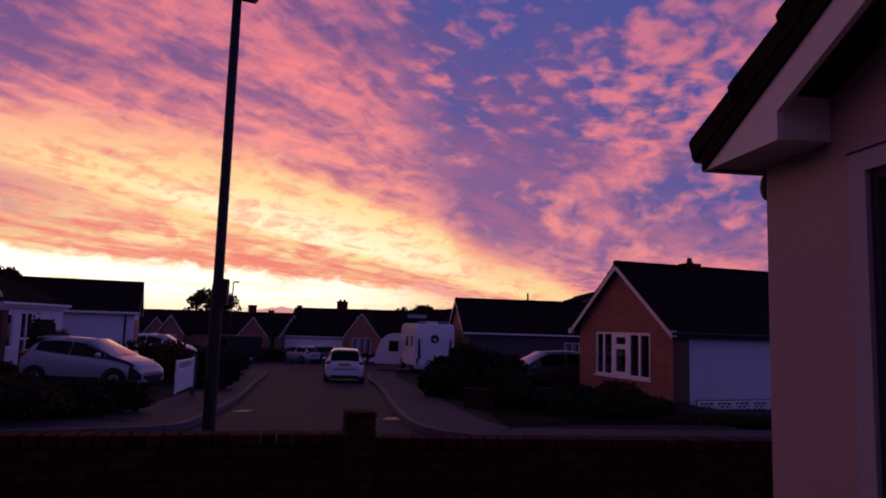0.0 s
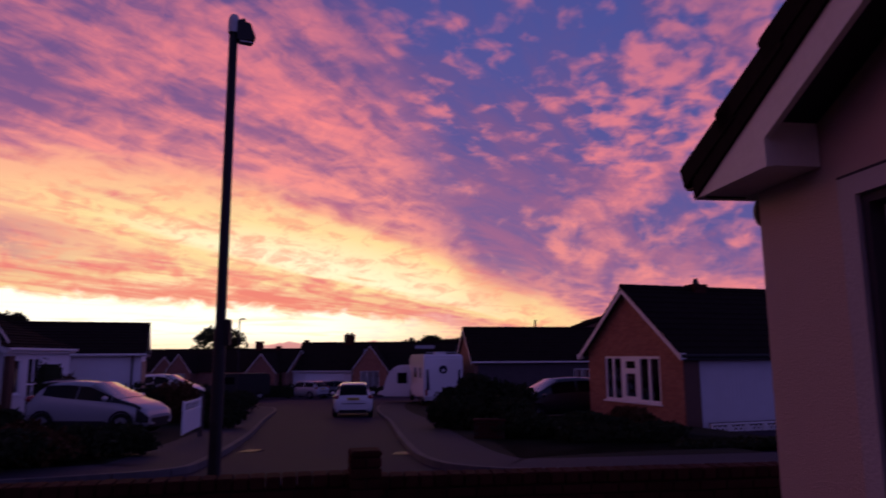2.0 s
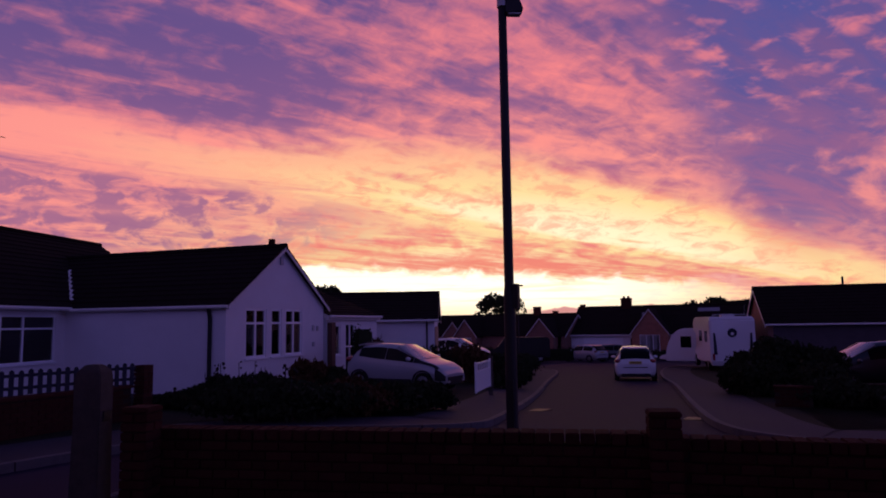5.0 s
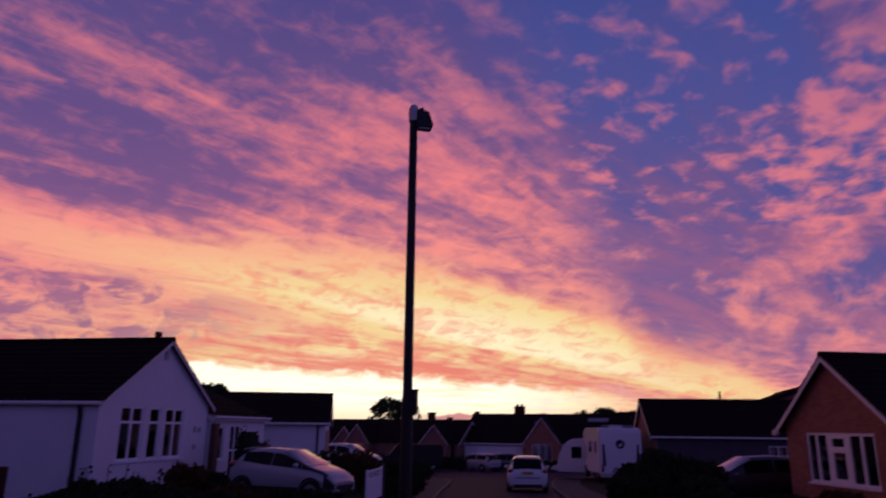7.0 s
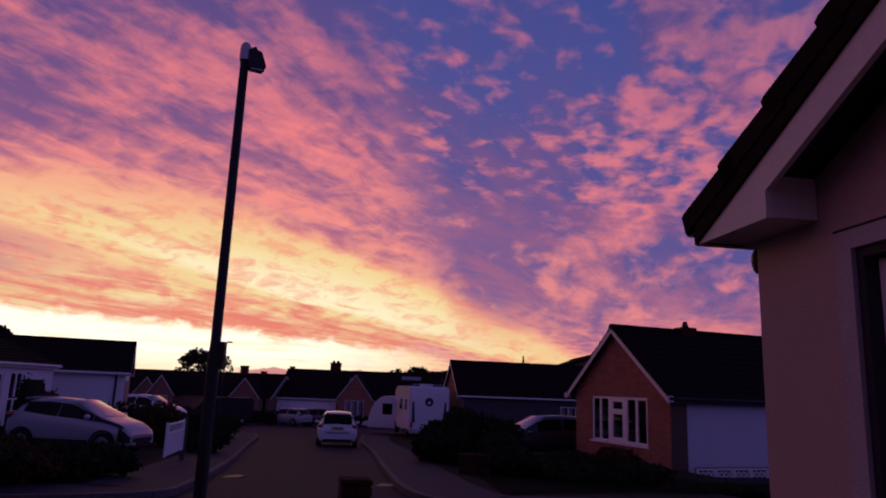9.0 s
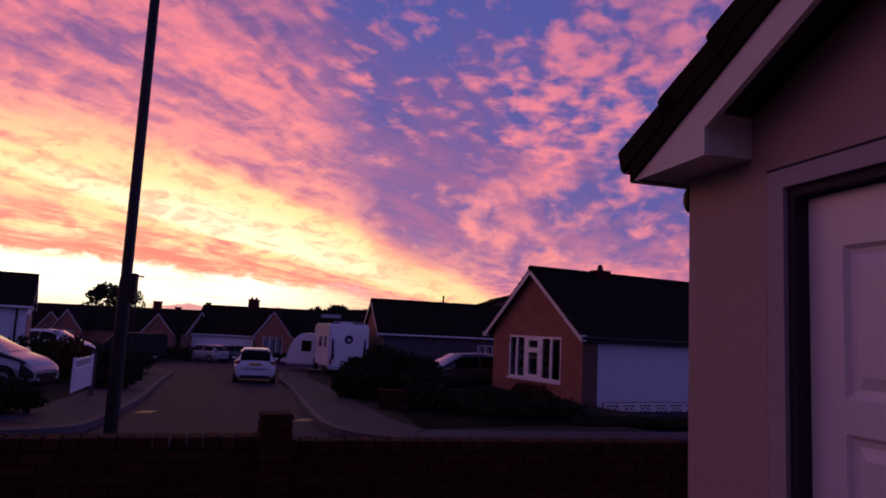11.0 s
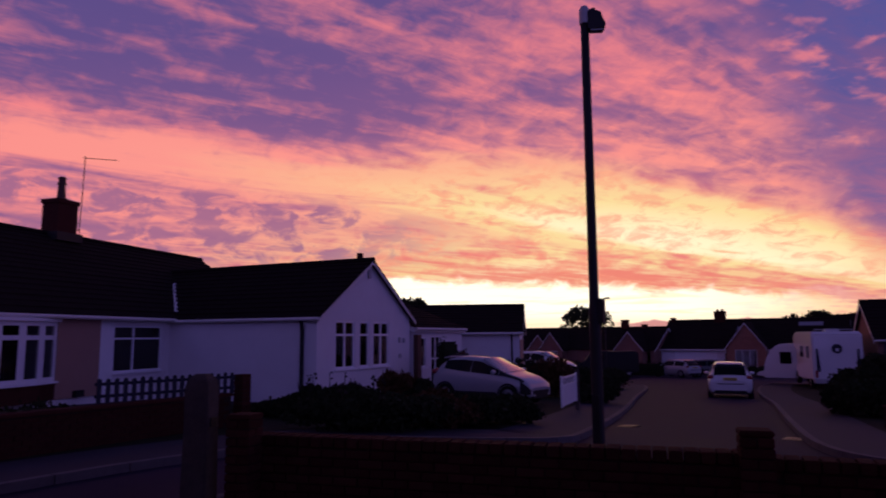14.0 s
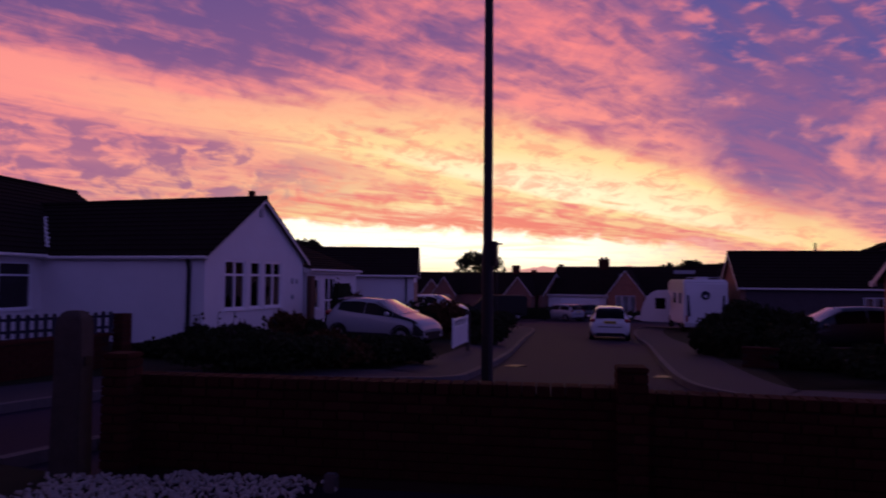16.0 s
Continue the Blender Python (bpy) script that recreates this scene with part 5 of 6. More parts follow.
MINI = [(0.0, 0.36, 0.7, 0.78, 0.62, 0.48), (0.06, 0.28, 0.86, 0.96, 0.76, 0.56), (0.28, 0.22, 1.0, 1.23, 0.8, 0.56), (0.52, 0.2, 1.02, 1.37, 0.81, 0.57), (1.1, 0.2, 0.94, 1.42, 0.81, 0.59),
        (1.75, 0.2, 0.89, 1.37, 0.81, 0.59), (2.62, 0.2, 0.86, 0.95, 0.8, 0.66), (3.05, 0.2, 0.77, 0.83, 0.79, 0.63), (3.3, 0.22, 0.62, 0.68, 0.74, 0.57), (3.4, 0.3, 0.48, 0.53, 0.6, 0.45)]
MGLASS = ((0.1, 0.5), (0.5, 2.4), (1.78, 2.58))


def parked(az, dist, turn, L=3.98, drop=0.0):
    p = at(az, dist, 0, turn)
    t = p.translation
    return pose(t.x, t.y, gz(t) - drop, 0, 0, 90 - turn) @ pose(-L / 2, 0, 0)


small_car = car(parked(-26.8, 21.3, 95, 3.4), "small silver-white hatchback parked on a driveway", M_SILVERCAR, MINI, MGLASS, (0.55, 2.75), pillar=0.012, apron=True, grille=False)
for i0, i1 in ((3, 4), (8, 9)):
    part("wing_trim", patch(MINI, 2.42, 3.2, i0, i1, 0.05, 0.008), M_BLACK, small_car, "black trim swept from mirror to headlamp")
part("roof_spoiler", moved(boxed(0, -0.5, 0, 0.2, 0.5, 0.035, bevel=0.012), pose(0.4, 0, 1.41, 0, -8, 0)), M_BLACK, small_car)
car(parked(-8.35, 32.6, -9, drop=ROAD_DROP), "white hatchback parked at the kerb, tail towards us", M_WHITECAR, HATCH, HGLASS, (0.72, 3.2))
CARRIER = [(0.0, 0.36, 0.9, 1.0, 0.7, 0.6), (0.06, 0.28, 1.0, 1.4, 0.82, 0.66), (0.3, 0.22, 1.02, 1.58, 0.86, 0.67), (1.3, 0.2, 1.02, 1.63, 0.88, 0.68), (2.25, 0.2, 0.98, 1.58, 0.88, 0.67),
           (3.3, 0.2, 0.94, 1.02, 0.87, 0.72), (3.75, 0.2, 0.82, 0.88, 0.85, 0.7), (3.95, 0.24, 0.66, 0.72, 0.78, 0.6), (4.05, 0.32, 0.5, 0.55, 0.64, 0.46)]
car(parked(8.1, 28.7, -110, drop=0.08), "dark people carrier with pale windscreen beside a house", M_DARKCAR, CARRIER, ((0.07, 0.3), (0.4, 2.6), (2.3, 3.26)), (0.75, 3.25), tail=False)
drive_m = parked(-22.4, 44.5, 100)
tagged(part("driveway", moved(boxed(-0.8, -1.5, -0.5, 4.8, 1.5, 0.36, bevel=0.05), drive_m), M_PAVE), "raised grey drive behind the front hedge", "driveway", kind="structure")
car(drive_m @ pose(0, 0, 0.36), "white hatchback on a drive behind a hedge", M_WHITECAR, HATCH, HGLASS, (0.72, 3.2))
car(parked(-12.2, 61, -60, drop=ROAD_DROP), "silver estate car at the end of the street", M_SILVERCAR, SALOON, HGLASS, (0.72, 3.2))
car(parked(-9.4, 63, 80, drop=ROAD_DROP), "dark car before the far bungalows", M_DARKCAR, SALOON, HGLASS, (0.72, 3.2))
near_car = car(pose(-8.83, -0.19, -0.1, 0, 0, 52), "white car with clear headlamp parked beside the drive", M_WHITECAR, HATCH, HGLASS, (0.72, 3.2), tail=False, grille=False, lamp=1.35)
# the orange dawn reflection and amber indicator are both in the lens colour
part("headlight", patch(HATCH, 3.5, 3.96, 7, 9, 0.1, 0.02), M_AMBERGLOW, near_car, "wrap-round headlamp, amber for its indicator and the reflected dawn")


def extruded(profile, w, bevel=0.05):
    """A side profile in xz extruded to a width, edges rounded."""
    bm = bmesh.new()
    a = [bm.verts.new((x, -w / 2, z)) for x, z in profile]
    b_ = [bm.verts.new((x, w / 2, z)) for x, z in profile]
    bm.faces.new(a), bm.faces.new(b_[::-1])
    n = len(profile)
    for i in range(n):
        bm.faces.new((a[i], b_[i], b_[(i + 1) % n], a[(i + 1) % n]))
    bmesh.ops.recalc_face_normals(bm, faces=bm.faces[:])
    bmesh.ops.bevel(bm, geom=bm.edges[:], offset=bevel, segments=2, affect="EDGES", clamp_overlap=True)
    return bm


# motorhome, its tail towards us
p = Vector((-0.72, 40.0))
mh = empty("motorhome", pose(p.x, p.y, gz(p), 0, 0, 90 + 12), "white coachbuilt motorhome with dark trim strips", "motorhome")
part("body", extruded([(0, 0.45), (0.02, 2.75), (0.25, 2.92), (5.3, 2.92), (5.9, 2.6), (5.7, 2.0), (4.9, 1.95), (4.9, 0.4)], 2.3, 0.08), M_WHITECAR, mh)
part("cab", extruded([(4.8, 0.4), (4.8, 1.95), (5.3, 1.9), (5.9, 1.15), (6.4, 1.0), (6.5, 0.45)], 2.0, 0.06), M_WHITECAR, mh)
part("windscreen", extruded([(5.36, 1.86), (5.9, 1.2), (5.93, 1.22), (5.39, 1.9)], 1.7, 0.005), M_CARGLASS, mh)
for s in (1, -1):
    bm = bmesh.new()
    q = [(-0.012, s * 0.98, 2.05), (-0.012, s * 0.88, 2.05), (-0.012, s * 0.80, 0.9), (-0.012, s * 0.98, 0.9)]
    a, b_ = [bm.verts.new(v) for v in q], [bm.verts.new((0.03, y, z)) for x, y, z in q]
    bm.faces.new(a), bm.faces.new(b_[::-1])
    for i in range(4):
        bm.faces.new((a[i], a[(i + 1) % 4], b_[(i + 1) % 4], b_[i]))
    bmesh.ops.recalc_face_normals(bm, faces=bm.faces[:])
    part("trim_strip", bm, M_FENCE, mh, "dark blue corner strip")
    part("tail_light", boxed(-0.03, s * 1.0 - 0.06, 0.6, 0.02, s * 1.0 + 0.06, 0.95, bevel=0.01), M_REDLENS, mh)
    part("side_window", boxed(0.9, s * 1.152 - 0.012, 1.55, 1.7, s * 1.152 + 0.012, 2.15, bevel=0.01), M_CARGLASS, mh)
    part("side_window", boxed(2.6, s * 1.152 - 0.012, 1.55, 3.6, s * 1.152 + 0.012, 2.15, bevel=0.01), M_CARGLASS, mh)
    for x in (1.3, 5.5):
        wheel(mh, x, s * 1.0, 0.34, 0.22)
bm = bmesh.new()
bmesh.ops.create_cone(bm, cap_ends=True, segments=24, radius1=0.24, radius2=0.24, depth=0.03, matrix=pose(-0.005, 0.02, 2.05, 0, 90, 0))
badge = part("badge", bm, M_FENCE, mh, "round dark badge on the rear panel")
part("badge_mark", boxed(-0.026, -0.06, 1.93, -0.018, 0.09, 2.08, bevel=0.02), M_WHITECAR, badge)
part("roof_vent", boxed(0.9, -0.35, 2.9, 1.6, 0.35, 3.06, bevel=0.05), M_WHITECAR, mh)
part("roof_rail", tube([(0.35, -0.9, 2.93), (0.35, -0.9, 3.02), (0.35, 0.9, 3.02), (0.35, 0.9, 2.93)], 0.018), M_GREYPLASTIC, mh)
part("rear_bumper", boxed(-0.06, -1.12, 0.32, 0.25, 1.12, 0.55, bevel=0.04), M_GREYPLASTIC, mh)

# touring caravan
p = Vector((-2.25, 47.2))
cv = empty("caravan", pose(p.x, p.y, gz(p) - 0.05, 0, 0, 180 - 6), "small white touring caravan with curved front", "caravan")
curve_f = [(2.35 + 0.15 - 1.5 * (1 - math.cos(a)) * 0.8, 0.55 + 1.95 * math.sin(a)) for a in [math.pi / 2 * k / 8 for k in range(9)]]
part("body", extruded([(-2.3, 0.45), (2.5, 0.45), *curve_f[1:], (-2.0, 2.5), (-2.3, 2.3)], 2.1, 0.04), M_WHITECAR, cv)
for s in (1, -1):
    part("side_window", boxed(0.9, s * 1.052 - 0.012, 1.3, 1.55, s * 1.052 + 0.012, 2.0, bevel=0.01), M_CARGLASS, cv)
    part("side_window", boxed(-1.5, s * 1.052 - 0.012, 1.3, -0.5, s * 1.052 + 0.012, 1.9, bevel=0.01), M_CARGLASS, cv)
    wheel(cv, -0.2, s * 0.92, 0.32, 0.2)
part("drawbar", tube([(2.3, 0.6, 0.45), (3.4, 0.0, 0.5), (2.3, -0.6, 0.45)], 0.04), M_LAMPPOST, cv)
part("drawbar_cover", extruded([(2.45, 0.5), (2.55, 0.85), (3.0, 0.75), (3.1, 0.5)], 0.5, 0.05), M_WHITECAR, cv)

# dark box van on the left of the street
p = Vector((-17.6, 56.4))
van = empty("van", pose(p.x, p.y, gz(p) - 0.1, 0, 0, 200), "dark van parked at the end of the street", "van")
part("body", extruded([(-2.4, 0.4), (-2.4, 1.95), (-2.2, 2.1), (1.3, 2.1), (2.0, 1.2), (2.6, 1.05), (2.7, 0.4)], 1.9, 0.07), M_BLACK, van)
for s in (1, -1):
    part("side_window", boxed(0.4, s * 0.952 - 0.01, 1.25, 1.25, s * 0.952 + 0.01, 1.8, bevel=0.008), M_CARGLASS, van)
    for x in (-1.6, 1.8):
        wheel(van, x, s * 0.85, 0.33, 0.2)

# ---- plants ----
def leaves(centres, count, size, seed, flat=0.8):
    """Many small leaf blades filling soft-edged blobs; denser towards the rim, with stray shoots."""
    rg = random.Random(seed)
    verts, faces = [], []
    for (cx, cy, cz, rx, ry, rz) in centres:
        for _ in range(count):
            a, b_ = rg.uniform(0, math.tau), math.acos(rg.uniform(-1, 1))
            rr = rg.uniform(0.45, 1.0) ** 0.5 * (1 + 0.18 * math.sin(3 * a + cx) * math.sin(4 * b_ + cy)) * rg.uniform(0.9, 1.1)
            c = Vector((cx + rx * rr * math.sin(b_) * math.cos(a), cy + ry * rr * math.sin(b_) * math.sin(a), cz + rz * rr * math.cos(b_)))
            m = Euler((rg.uniform(0, 6.3), rg.uniform(0, 6.3), rg.uniform(0, 6.3))).to_matrix()
            s = size * rg.uniform(0.6, 1.4)
            n = len(verts)
            for q in ((-0.5, 0, 0), (0, -0.28, 0.08), (0.5, 0, 0), (0, 0.28, 0.08)):
                verts.append(tuple(c + m @ (Vector(q) * s)))
            faces.append((n, n + 1, n + 2, n + 3))
    return verts, faces


def shrub(x, y, r, h, label, seed, mat=None, count=420, size=0.11, base=None, spikes=0, name="shrub", stretch=1.0):
    rg = random.Random(seed)
    z = ground_z(y) if base is None else base
    s = empty(name, pose(x, y, z), label, name.split("_")[-1], "garden shrubs")
    blobs = []
    for _ in range(7):
        a, d_ = rg.uniform(0, math.tau), rg.uniform(0, 0.62) * r
        br = rg.uniform(0.34, 0.55) * r
        blobs.append((d_ * math.cos(a) * stretch, d_ * math.sin(a), h * rg.uniform(0.35, 0.72), br * stretch, br, h * rg.uniform(0.26, 0.36)))
    blobs.append((0, 0, h * 0.4, r * 0.8 * stretch, r * 0.8, h * 0.42))
    vs, fs = leaves(blobs, count, size, seed)
    me = bpy.data.meshes.new("foliage")
    me.from_pydata(vs, [], fs)
    me.materials.append(mat or M_LEAF)
    f = new("foliage", me)
    f.parent = s
    stem = bmesh.new()
    for k in range(5):
        a = k * 1.3 + seed
        tip = Vector((0.5 * r * math.cos(a), 0.5 * r * math.sin(a), h * 0.7))
        m = Matrix.Translation(tip / 2) @ tip.to_track_quat("Z", "Y").to_matrix().to_4x4()
        bmesh.ops.create_cone(stem, cap_ends=True, segments=6, radius1=0.03, radius2=0.012, depth=tip.length, matrix=m)
    part("stems", stem, M_BARK, s)
    for _ in range(spikes):
        a, d_, hh = rg.uniform(0, math.tau), rg.uniform(0.1, 0.7) * r, h * rg.uniform(1.0, 1.5)
        x0, y0 = d_ * math.cos(a), d_ * math.sin(a)
        bm = bmesh.new()
        bmesh.ops.create_cone(bm, cap_ends=True, segments=5, radius1=0.012, radius2=0.007, depth=hh, matrix=pose(x0, y0, hh / 2, rg.uniform(-4, 4), rg.uniform(-4, 4)))
        for k in range(rg.randint(2, 5)):
            bmesh.ops.create_icosphere(bm, subdivisions=1, radius=rg.uniform(0.018, 0.04), matrix=pose(x0 + rg.uniform(-0.05, 0.05), y0 + rg.uniform(-0.05, 0.05), hh * rg.uniform(0.82, 1.02)))
        part("flower_stem", bm, M_BARK, s, "thin stem with small seed heads")
    return s


def polar(az, dist):
    return dist * math.sin(radians(az)), dist * math.cos(radians(az))


# flower bed before the white wing
for i, (az, dd, r, h, sp) in enumerate(((-43.6, 15.6, 0.6, 0.4, 2), (-41.8, 15.2, 0.8, 0.66, 4), (-39.4, 15.6, 0.9, 0.68, 6), (-37.0, 15.2, 0.8, 0.66, 5), (-34.4, 15.9, 0.62, 1.0, 0),
                                        (-32.2, 15.4, 0.7, 0.8, 0), (-38.2, 12.9, 1.2, 0.65, 1), (-35.0, 12.7, 1.2, 0.62, 1), (-31.2, 13.4, 1.1, 0.75, 0), (-28.4, 13.9, 0.95, 0.7, 0), (-25.6, 14.6, 0.8, 0.55, 0))):
    x, y = polar(az, dd)
    shrub(x, y, r, h, "dark garden shrub with flower stems" if sp else "low dark rounded garden shrub", 20 + i, M_RUSTLEAF if i in (4, 8) else None, spikes=sp)
# shrubs between the drives
for i, (az, dd, r, h, mat) in enumerate(((-29.2, 23.6, 0.5, 1.55, M_RUSTLEAF), (-26.2, 25, 1.2, 1.25, None), (-24.0, 26, 1.3, 1.42, None), (-21.6, 26, 1.3, 1.4, M_RUSTLEAF),
                                         (-19.4, 27, 1.2, 1.15, None), (-17.9, 30, 1.1, 1.0, None), (-17.2, 36, 1.2, 1.0, None), (-18.6, 22.5, 0.8, 0.7, None))):
    x, y = polar(az, dd)
    shrub(x, y, r, h, "dense dark shrub between the front gardens", 60 + i, mat, size=0.14 if r > 0.6 else 0.1, count=420 if r > 0.6 else 700)
# big bushes before the motorhome
for i, (x, y, r, h) in enumerate(((0.05, 23.6, 1.05, 1.25), (0.8, 24.3, 1.2, 1.6), (1.8, 24.4, 1.1, 1.45), (-0.3, 21.4, 0.7, 0.8), (0.4, 20.6, 0.9, 0.9), (1.6, 20.4, 1.0, 0.95))):
    shrub(x, y, r, h, "tall rounded dark evergreen bush by the street", 90 + i, size=0.15, count=520)
for i, (az, dd, r, h) in enumerate(((6.5, 17.4, 0.9, 0.62), (8.8, 17.6, 1.0, 0.48), (11.2, 18.4, 1.0, 0.6), (13.6, 20.2, 0.8, 0.75), (16.2, 19.4, 0.8, 0.28), (4.3, 17.6, 0.7, 0.5))):
    x, y = polar(az, dd)
    shrub(x, y, r, h, "low dark shrub before the brick house", 110 + i, M_RUSTLEAF if i == 3 else None)


def hedge(p0, p1, h, w, seed, label, mat=None, core=0.8):
    """A clipped hedge between two plan points: a core and a coat of leaves with an uneven top."""
    a, b_ = Vector(p0), Vector(p1)
    L = (b_ - a).length
    t = (b_ - a).normalized()
    hd = empty("hedge", pose(a.x, a.y, gz((a + b_) / 2), 0, 0, math.degrees(math.atan2(t.y, t.x))), label, "hedge", "garden hedges")
    n = max(2, int(L / (w * 0.9)))
    rg = random.Random(seed)
    vs, fs = leaves([(L * (k + 0.5) / n, rg.uniform(-0.05, 0.05), h * 0.48, L / n * 0.75, w * 0.55, h * rg.uniform(0.46, 0.56)) for k in range(n)], 500, 0.12, seed)
    me = bpy.data.meshes.new("foliage")
    me.from_pydata(vs, [], fs)
    me.materials.append(mat or M_LEAF)
    o = new("foliage", me)
    o.parent = hd
    part("core", boxed(0.05, -w * 0.36, 0, L - 0.05, w * 0.36, h * core, bevel=0.1), M_LEAF, hd)


hedge((4.6, 14.6), (11.0, 16.2), 0.14, 0.7, 5, "low dark clipped hedge along the footway")
hedge((2.4, 15.8), (5.0, 16.0), 0.42, 0.6, 6, "low dark clipped hedge behind the wall")
hedge(polar(-16.2, 61), polar(-12.9, 61), 1.2, 0.9, 7, "far dark hedge across the street end")
hedge(polar(-21.5, 58), polar(-18.6, 59), 1.3, 0.9, 8, "far dark hedge by the drives")
hedge(polar(-8.4, 64.5), polar(-5.0, 64.5), 0.9, 0.8, 9, "far low hedge before the bungalow")
hedge((-10.9, 2.0), (-10.7, 6.4), 0.7, 0.9, 10, "dark hedge behind the low garden wall")
hedge(polar(-31.1, 24.9), polar(-29.5, 25.2), 2.0, 0.5, 12, "tall dark clipped hedge beside the entrance", core=0.97)
hedge((-11.6, 11.2), (-9.4, 11.9), 0.3, 0.7, 11, "low dark hedge before the white wing")


def tree(x, y, base, h, r, trunk_h, seed, label, count=900):
    rg = random.Random(seed)
    t = empty("tree", pose(x, y, base), label, "tree", "far trees")
    bm = bmesh.new()
    bmesh.ops.create_cone(bm, cap_ends=True, segments=10, radius1=0.28, radius2=0.14, depth=trunk_h * 1.3, matrix=pose(0, 0, trunk_h * 0.65))
    blobs = []
    for k in range(22):
        a, e_ = rg.uniform(0, math.tau), rg.uniform(-0.5, 1.2)
        c = Vector((r * 0.66 * math.cos(a) * math.cos(e_), r * 0.66 * math.sin(a) * math.cos(e_), trunk_h + (h - trunk_h) * (0.45 + 0.36 * math.sin(e_))))
        blobs.append((*c, r * rg.uniform(0.22, 0.36), r * rg.uniform(0.22, 0.36), (h - trunk_h) * rg.uniform(0.1, 0.17)))
        s0 = Vector((0, 0, trunk_h * rg.uniform(0.8, 1.2)))
        m = Matrix.Translation((s0 + c) / 2) @ (c - s0).to_track_quat("Z", "Y").to_matrix().to_4x4()
        bmesh.ops.create_cone(bm, cap_ends=True, segments=6, radius1=0.09, radius2=0.03, depth=(c - s0).length, matrix=m)
    part("trunk", bm, M_BARK, t, "dark trunk and limbs")
    vs, fs = leaves(blobs, count // 6, 0.34, seed)
    me = bpy.data.meshes.new("crown")
    me.from_pydata(vs, [], fs)
    me.materials.append(M_LEAF)
    o = new("crown", me)
    o.parent = t


tree(*polar(-18.9, 84), -2.3, 7.9, 3.5, 2.6, 1, "broad dark tree with an open crown against the sky")
tree(*polar(-33.2, 58), -1.8, 7.0, 2.6, 2.4, 2, "dark tree behind the white bungalow")
tree(*polar(-31.4, 60), -1.8, 6.0, 2.4, 2.2, 3, "dark tree behind the white bungalow")
for i, az in enumerate((-3.6, -2.2, -0.8, 0.5)):
    tree(*polar(az, 98 + 3 * i), -2.4, 6.9 + 0.5 * (i % 2), 3.0, 2.2, 4 + i, "far dark tree above the roofs")

# ---- fences, gate, low walls ----
fence = empty("picket_fence", pose(-10.35, 6.6, 0.6, 0, 0, math.degrees(math.atan2(2.5, 0.4))), "dark blue-grey picket fence on a low wall", "fence")
for z in (0.08, 0.27):
    part("rail", boxed(0, 0.0, z, 2.55, 0.03, z + 0.05, bevel=0.005), M_FENCE, fence)
bm = bmesh.new()
a = [bm.verts.new(v) for v in ((0, -0.022, 0), (0.07, -0.022, 0), (0.07, -0.022, 0.36), (0.035, -0.022, 0.385), (0, -0.022, 0.36))]
b_ = [bm.verts.new((v.co.x, -0.002, v.co.z)) for v in a]
bm.faces.new(a), bm.faces.new(b_[::-1])
for i in range(5):
    bm.faces.new((a[i], b_[i], b_[(i + 1) % 5], a[(i + 1) % 5]))
bmesh.ops.recalc_face_normals(bm, faces=bm.faces[:])
picket = bpy.data.meshes.new("picket")
bm.to_mesh(picket), bm.free()
picket.materials.append(M_FENCE)
for i in range(18):
    o = new("picket", picket)
    o.parent = fence
    o.matrix_basis = pose(i * 0.142 + 0.02, 0, random.uniform(-0.01, 0.01))


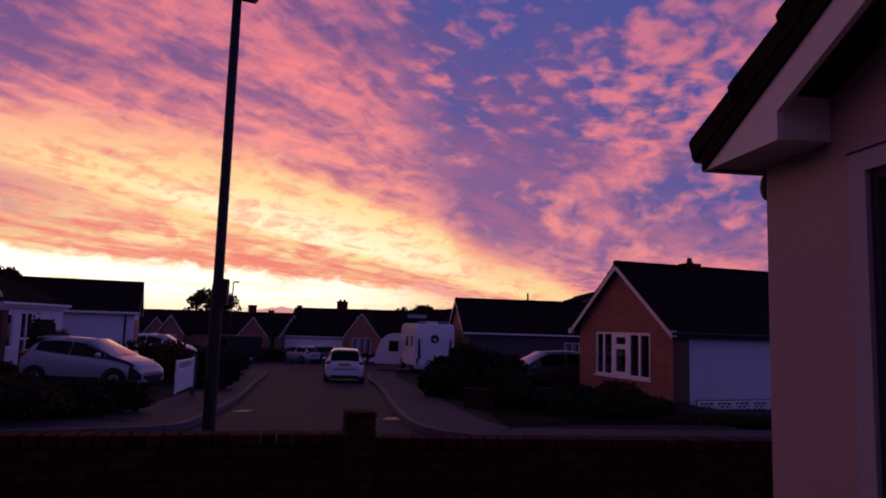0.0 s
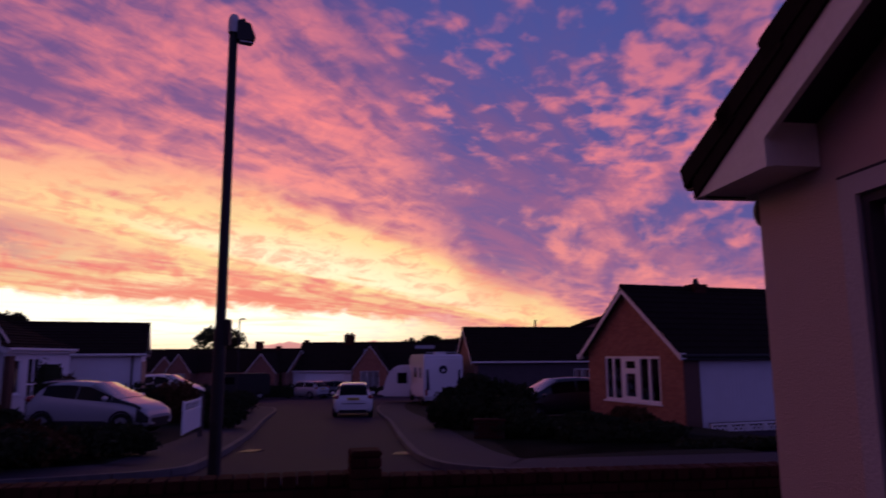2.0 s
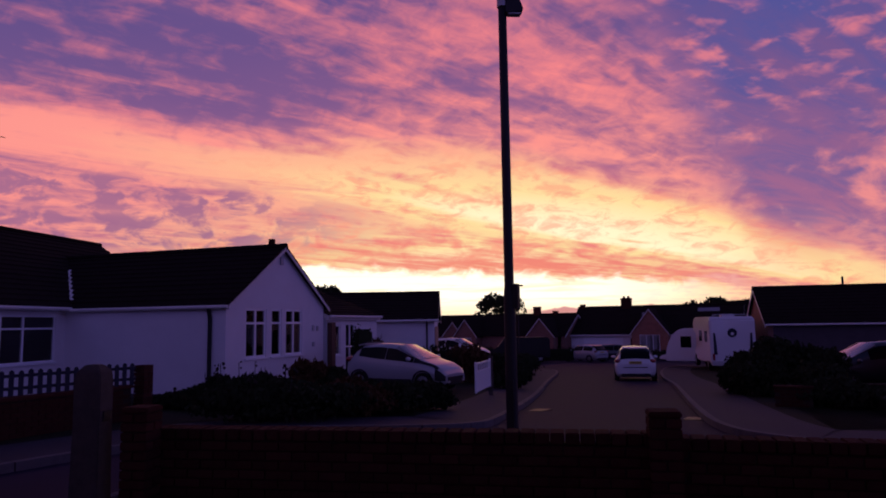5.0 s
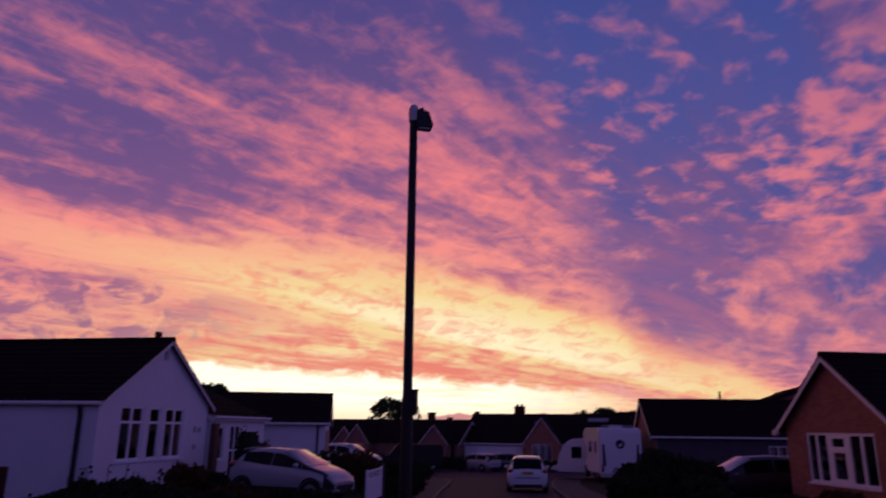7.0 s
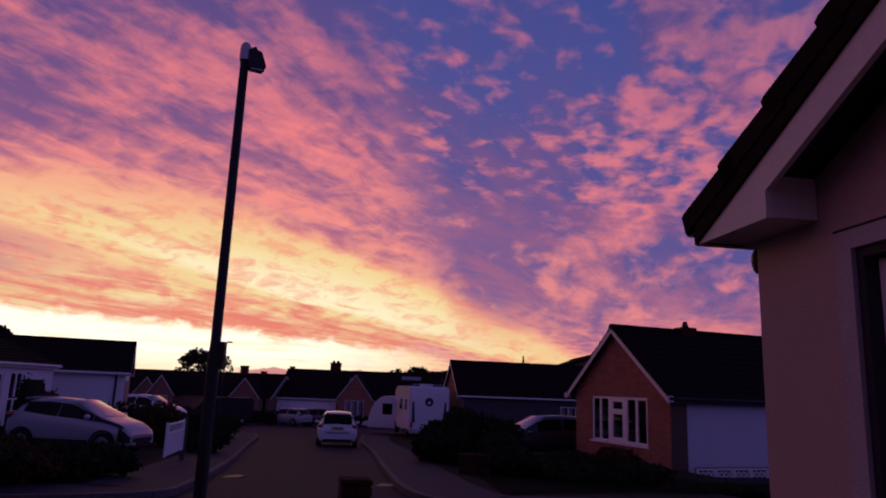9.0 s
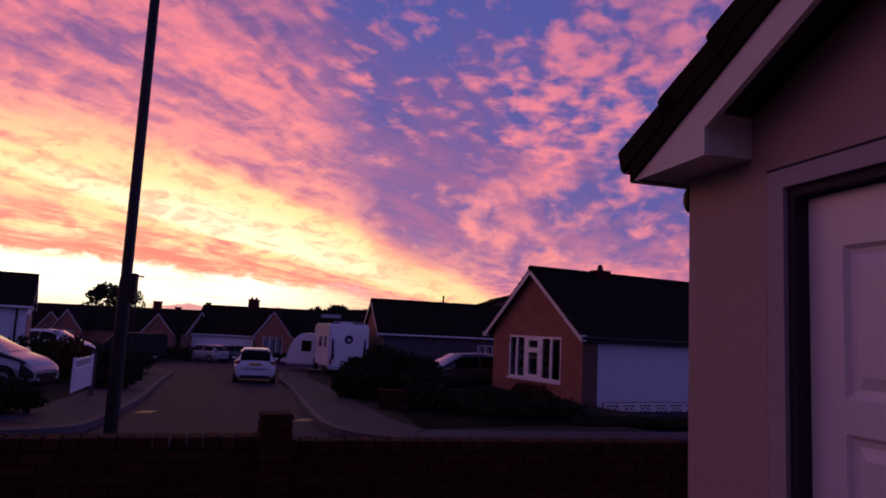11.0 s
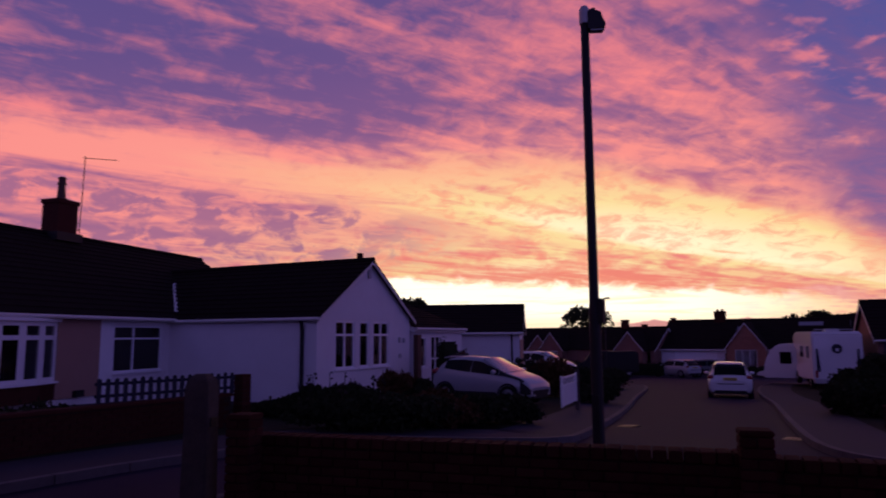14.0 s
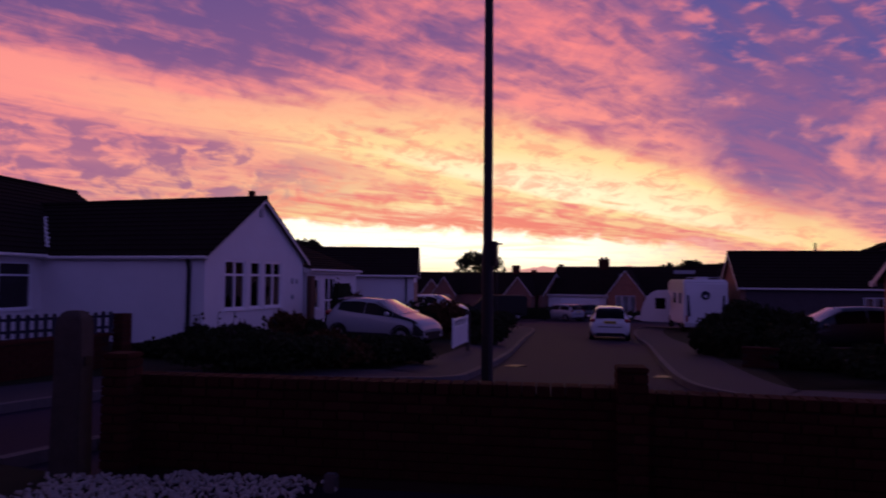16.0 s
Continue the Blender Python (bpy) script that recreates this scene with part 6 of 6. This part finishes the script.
def low_wall(p0, p1, h, label):
    """A low brick wall in courses with a coping."""
    a, b_ = Vector(p0), Vector(p1)
    t, L = (b_ - a).normalized(), (b_ - a).length
    w = empty("low_wall", pose(a.x, a.y, gz((a + b_) / 2), 0, 0, math.degrees(math.atan2(t.y, t.x))), label, "wall")
    part("core", boxed(0.01, 0.015, -0.3, L - 0.01, 0.2, h - 0.06), M_MORTAR, w)
    bm = bmesh.new()
    for c in range(int((h - 0.06) / 0.075)):
        for i in range(int(L / 0.225)):
            x = i * 0.225 + (0.11 if c % 2 else 0)
            if x + 0.215 <= L:
                box(bm, x, random.uniform(-0.003, 0.003), c * 0.075, x + 0.215, 0.215, c * 0.075 + 0.066)
    tagged(part("brickwork", bm, M_BRICK, w), kind="stuff")
    part("coping", boxed(-0.02, -0.03, h - 0.058, L + 0.02, 0.245, h, bevel=0.012), M_BRICK, w)


low_wall((-9.95, 1.5), (-10.0, 9.1), 0.6, "low dark brick wall of the neighbouring garden")
low_wall((0.45, 17.0), (1.2, 16.96), 0.45, "low red brick wall at the garden corner")
pier2 = brick_pier(pose(-9.95, 9.3, 0.0, 0, 0, 4), "square brick pier ending the picket fence")

gate = empty("garden_gate", pose(-6.19, 16.04, gz((0, 16.6)), 0, 0, 99), "white boarded drive gate standing open", "gate")
for x in (0, 1.83):
    part("gate_frame", boxed(x, -0.02, 0.18, x + 0.06, 0.03, 0.94, bevel=0.006), M_UPVC, gate)
for z in (0.2, 0.66, 0.86):
    part("rail", boxed(0.06, -0.015, z, 1.83, 0.025, z + 0.05, bevel=0.005), M_UPVC, gate)
for i in range(13):
    part("board", boxed(0.066 + i * 0.1355, -0.01, 0.25, 0.195 + i * 0.1355, 0.012, 0.66), M_UPVC, gate)
for i in range(7):
    part("baluster", boxed(0.22 + i * 0.23, -0.008, 0.71, 0.26 + i * 0.23, 0.014, 0.86), M_UPVC, gate)
part("gate_post", boxed(1.9, -0.06, -0.1, 2.01, 0.05, 1.0, bevel=0.01), M_WOOD, gate)

# drain covers in the road
for x, y, rot in ((-4.3, 15.0, 80), (-1.05, 14.4, 80)):
    dr = empty("drain_cover", pose(x, y, ground_z(y) - ROAD_DROP + 0.004, -2, 0, rot), "worn iron drain cover in the road", "drain cover")
    part("frame", boxed(-0.22, -0.2, -0.02, 0.22, 0.2, 0.004), M_LAMPPOST, dr)
    for i in range(6):
        part("bar", boxed(-0.19 + i * 0.066, -0.17, 0.004, -0.15 + i * 0.066, 0.17, 0.014), M_IRON, dr)
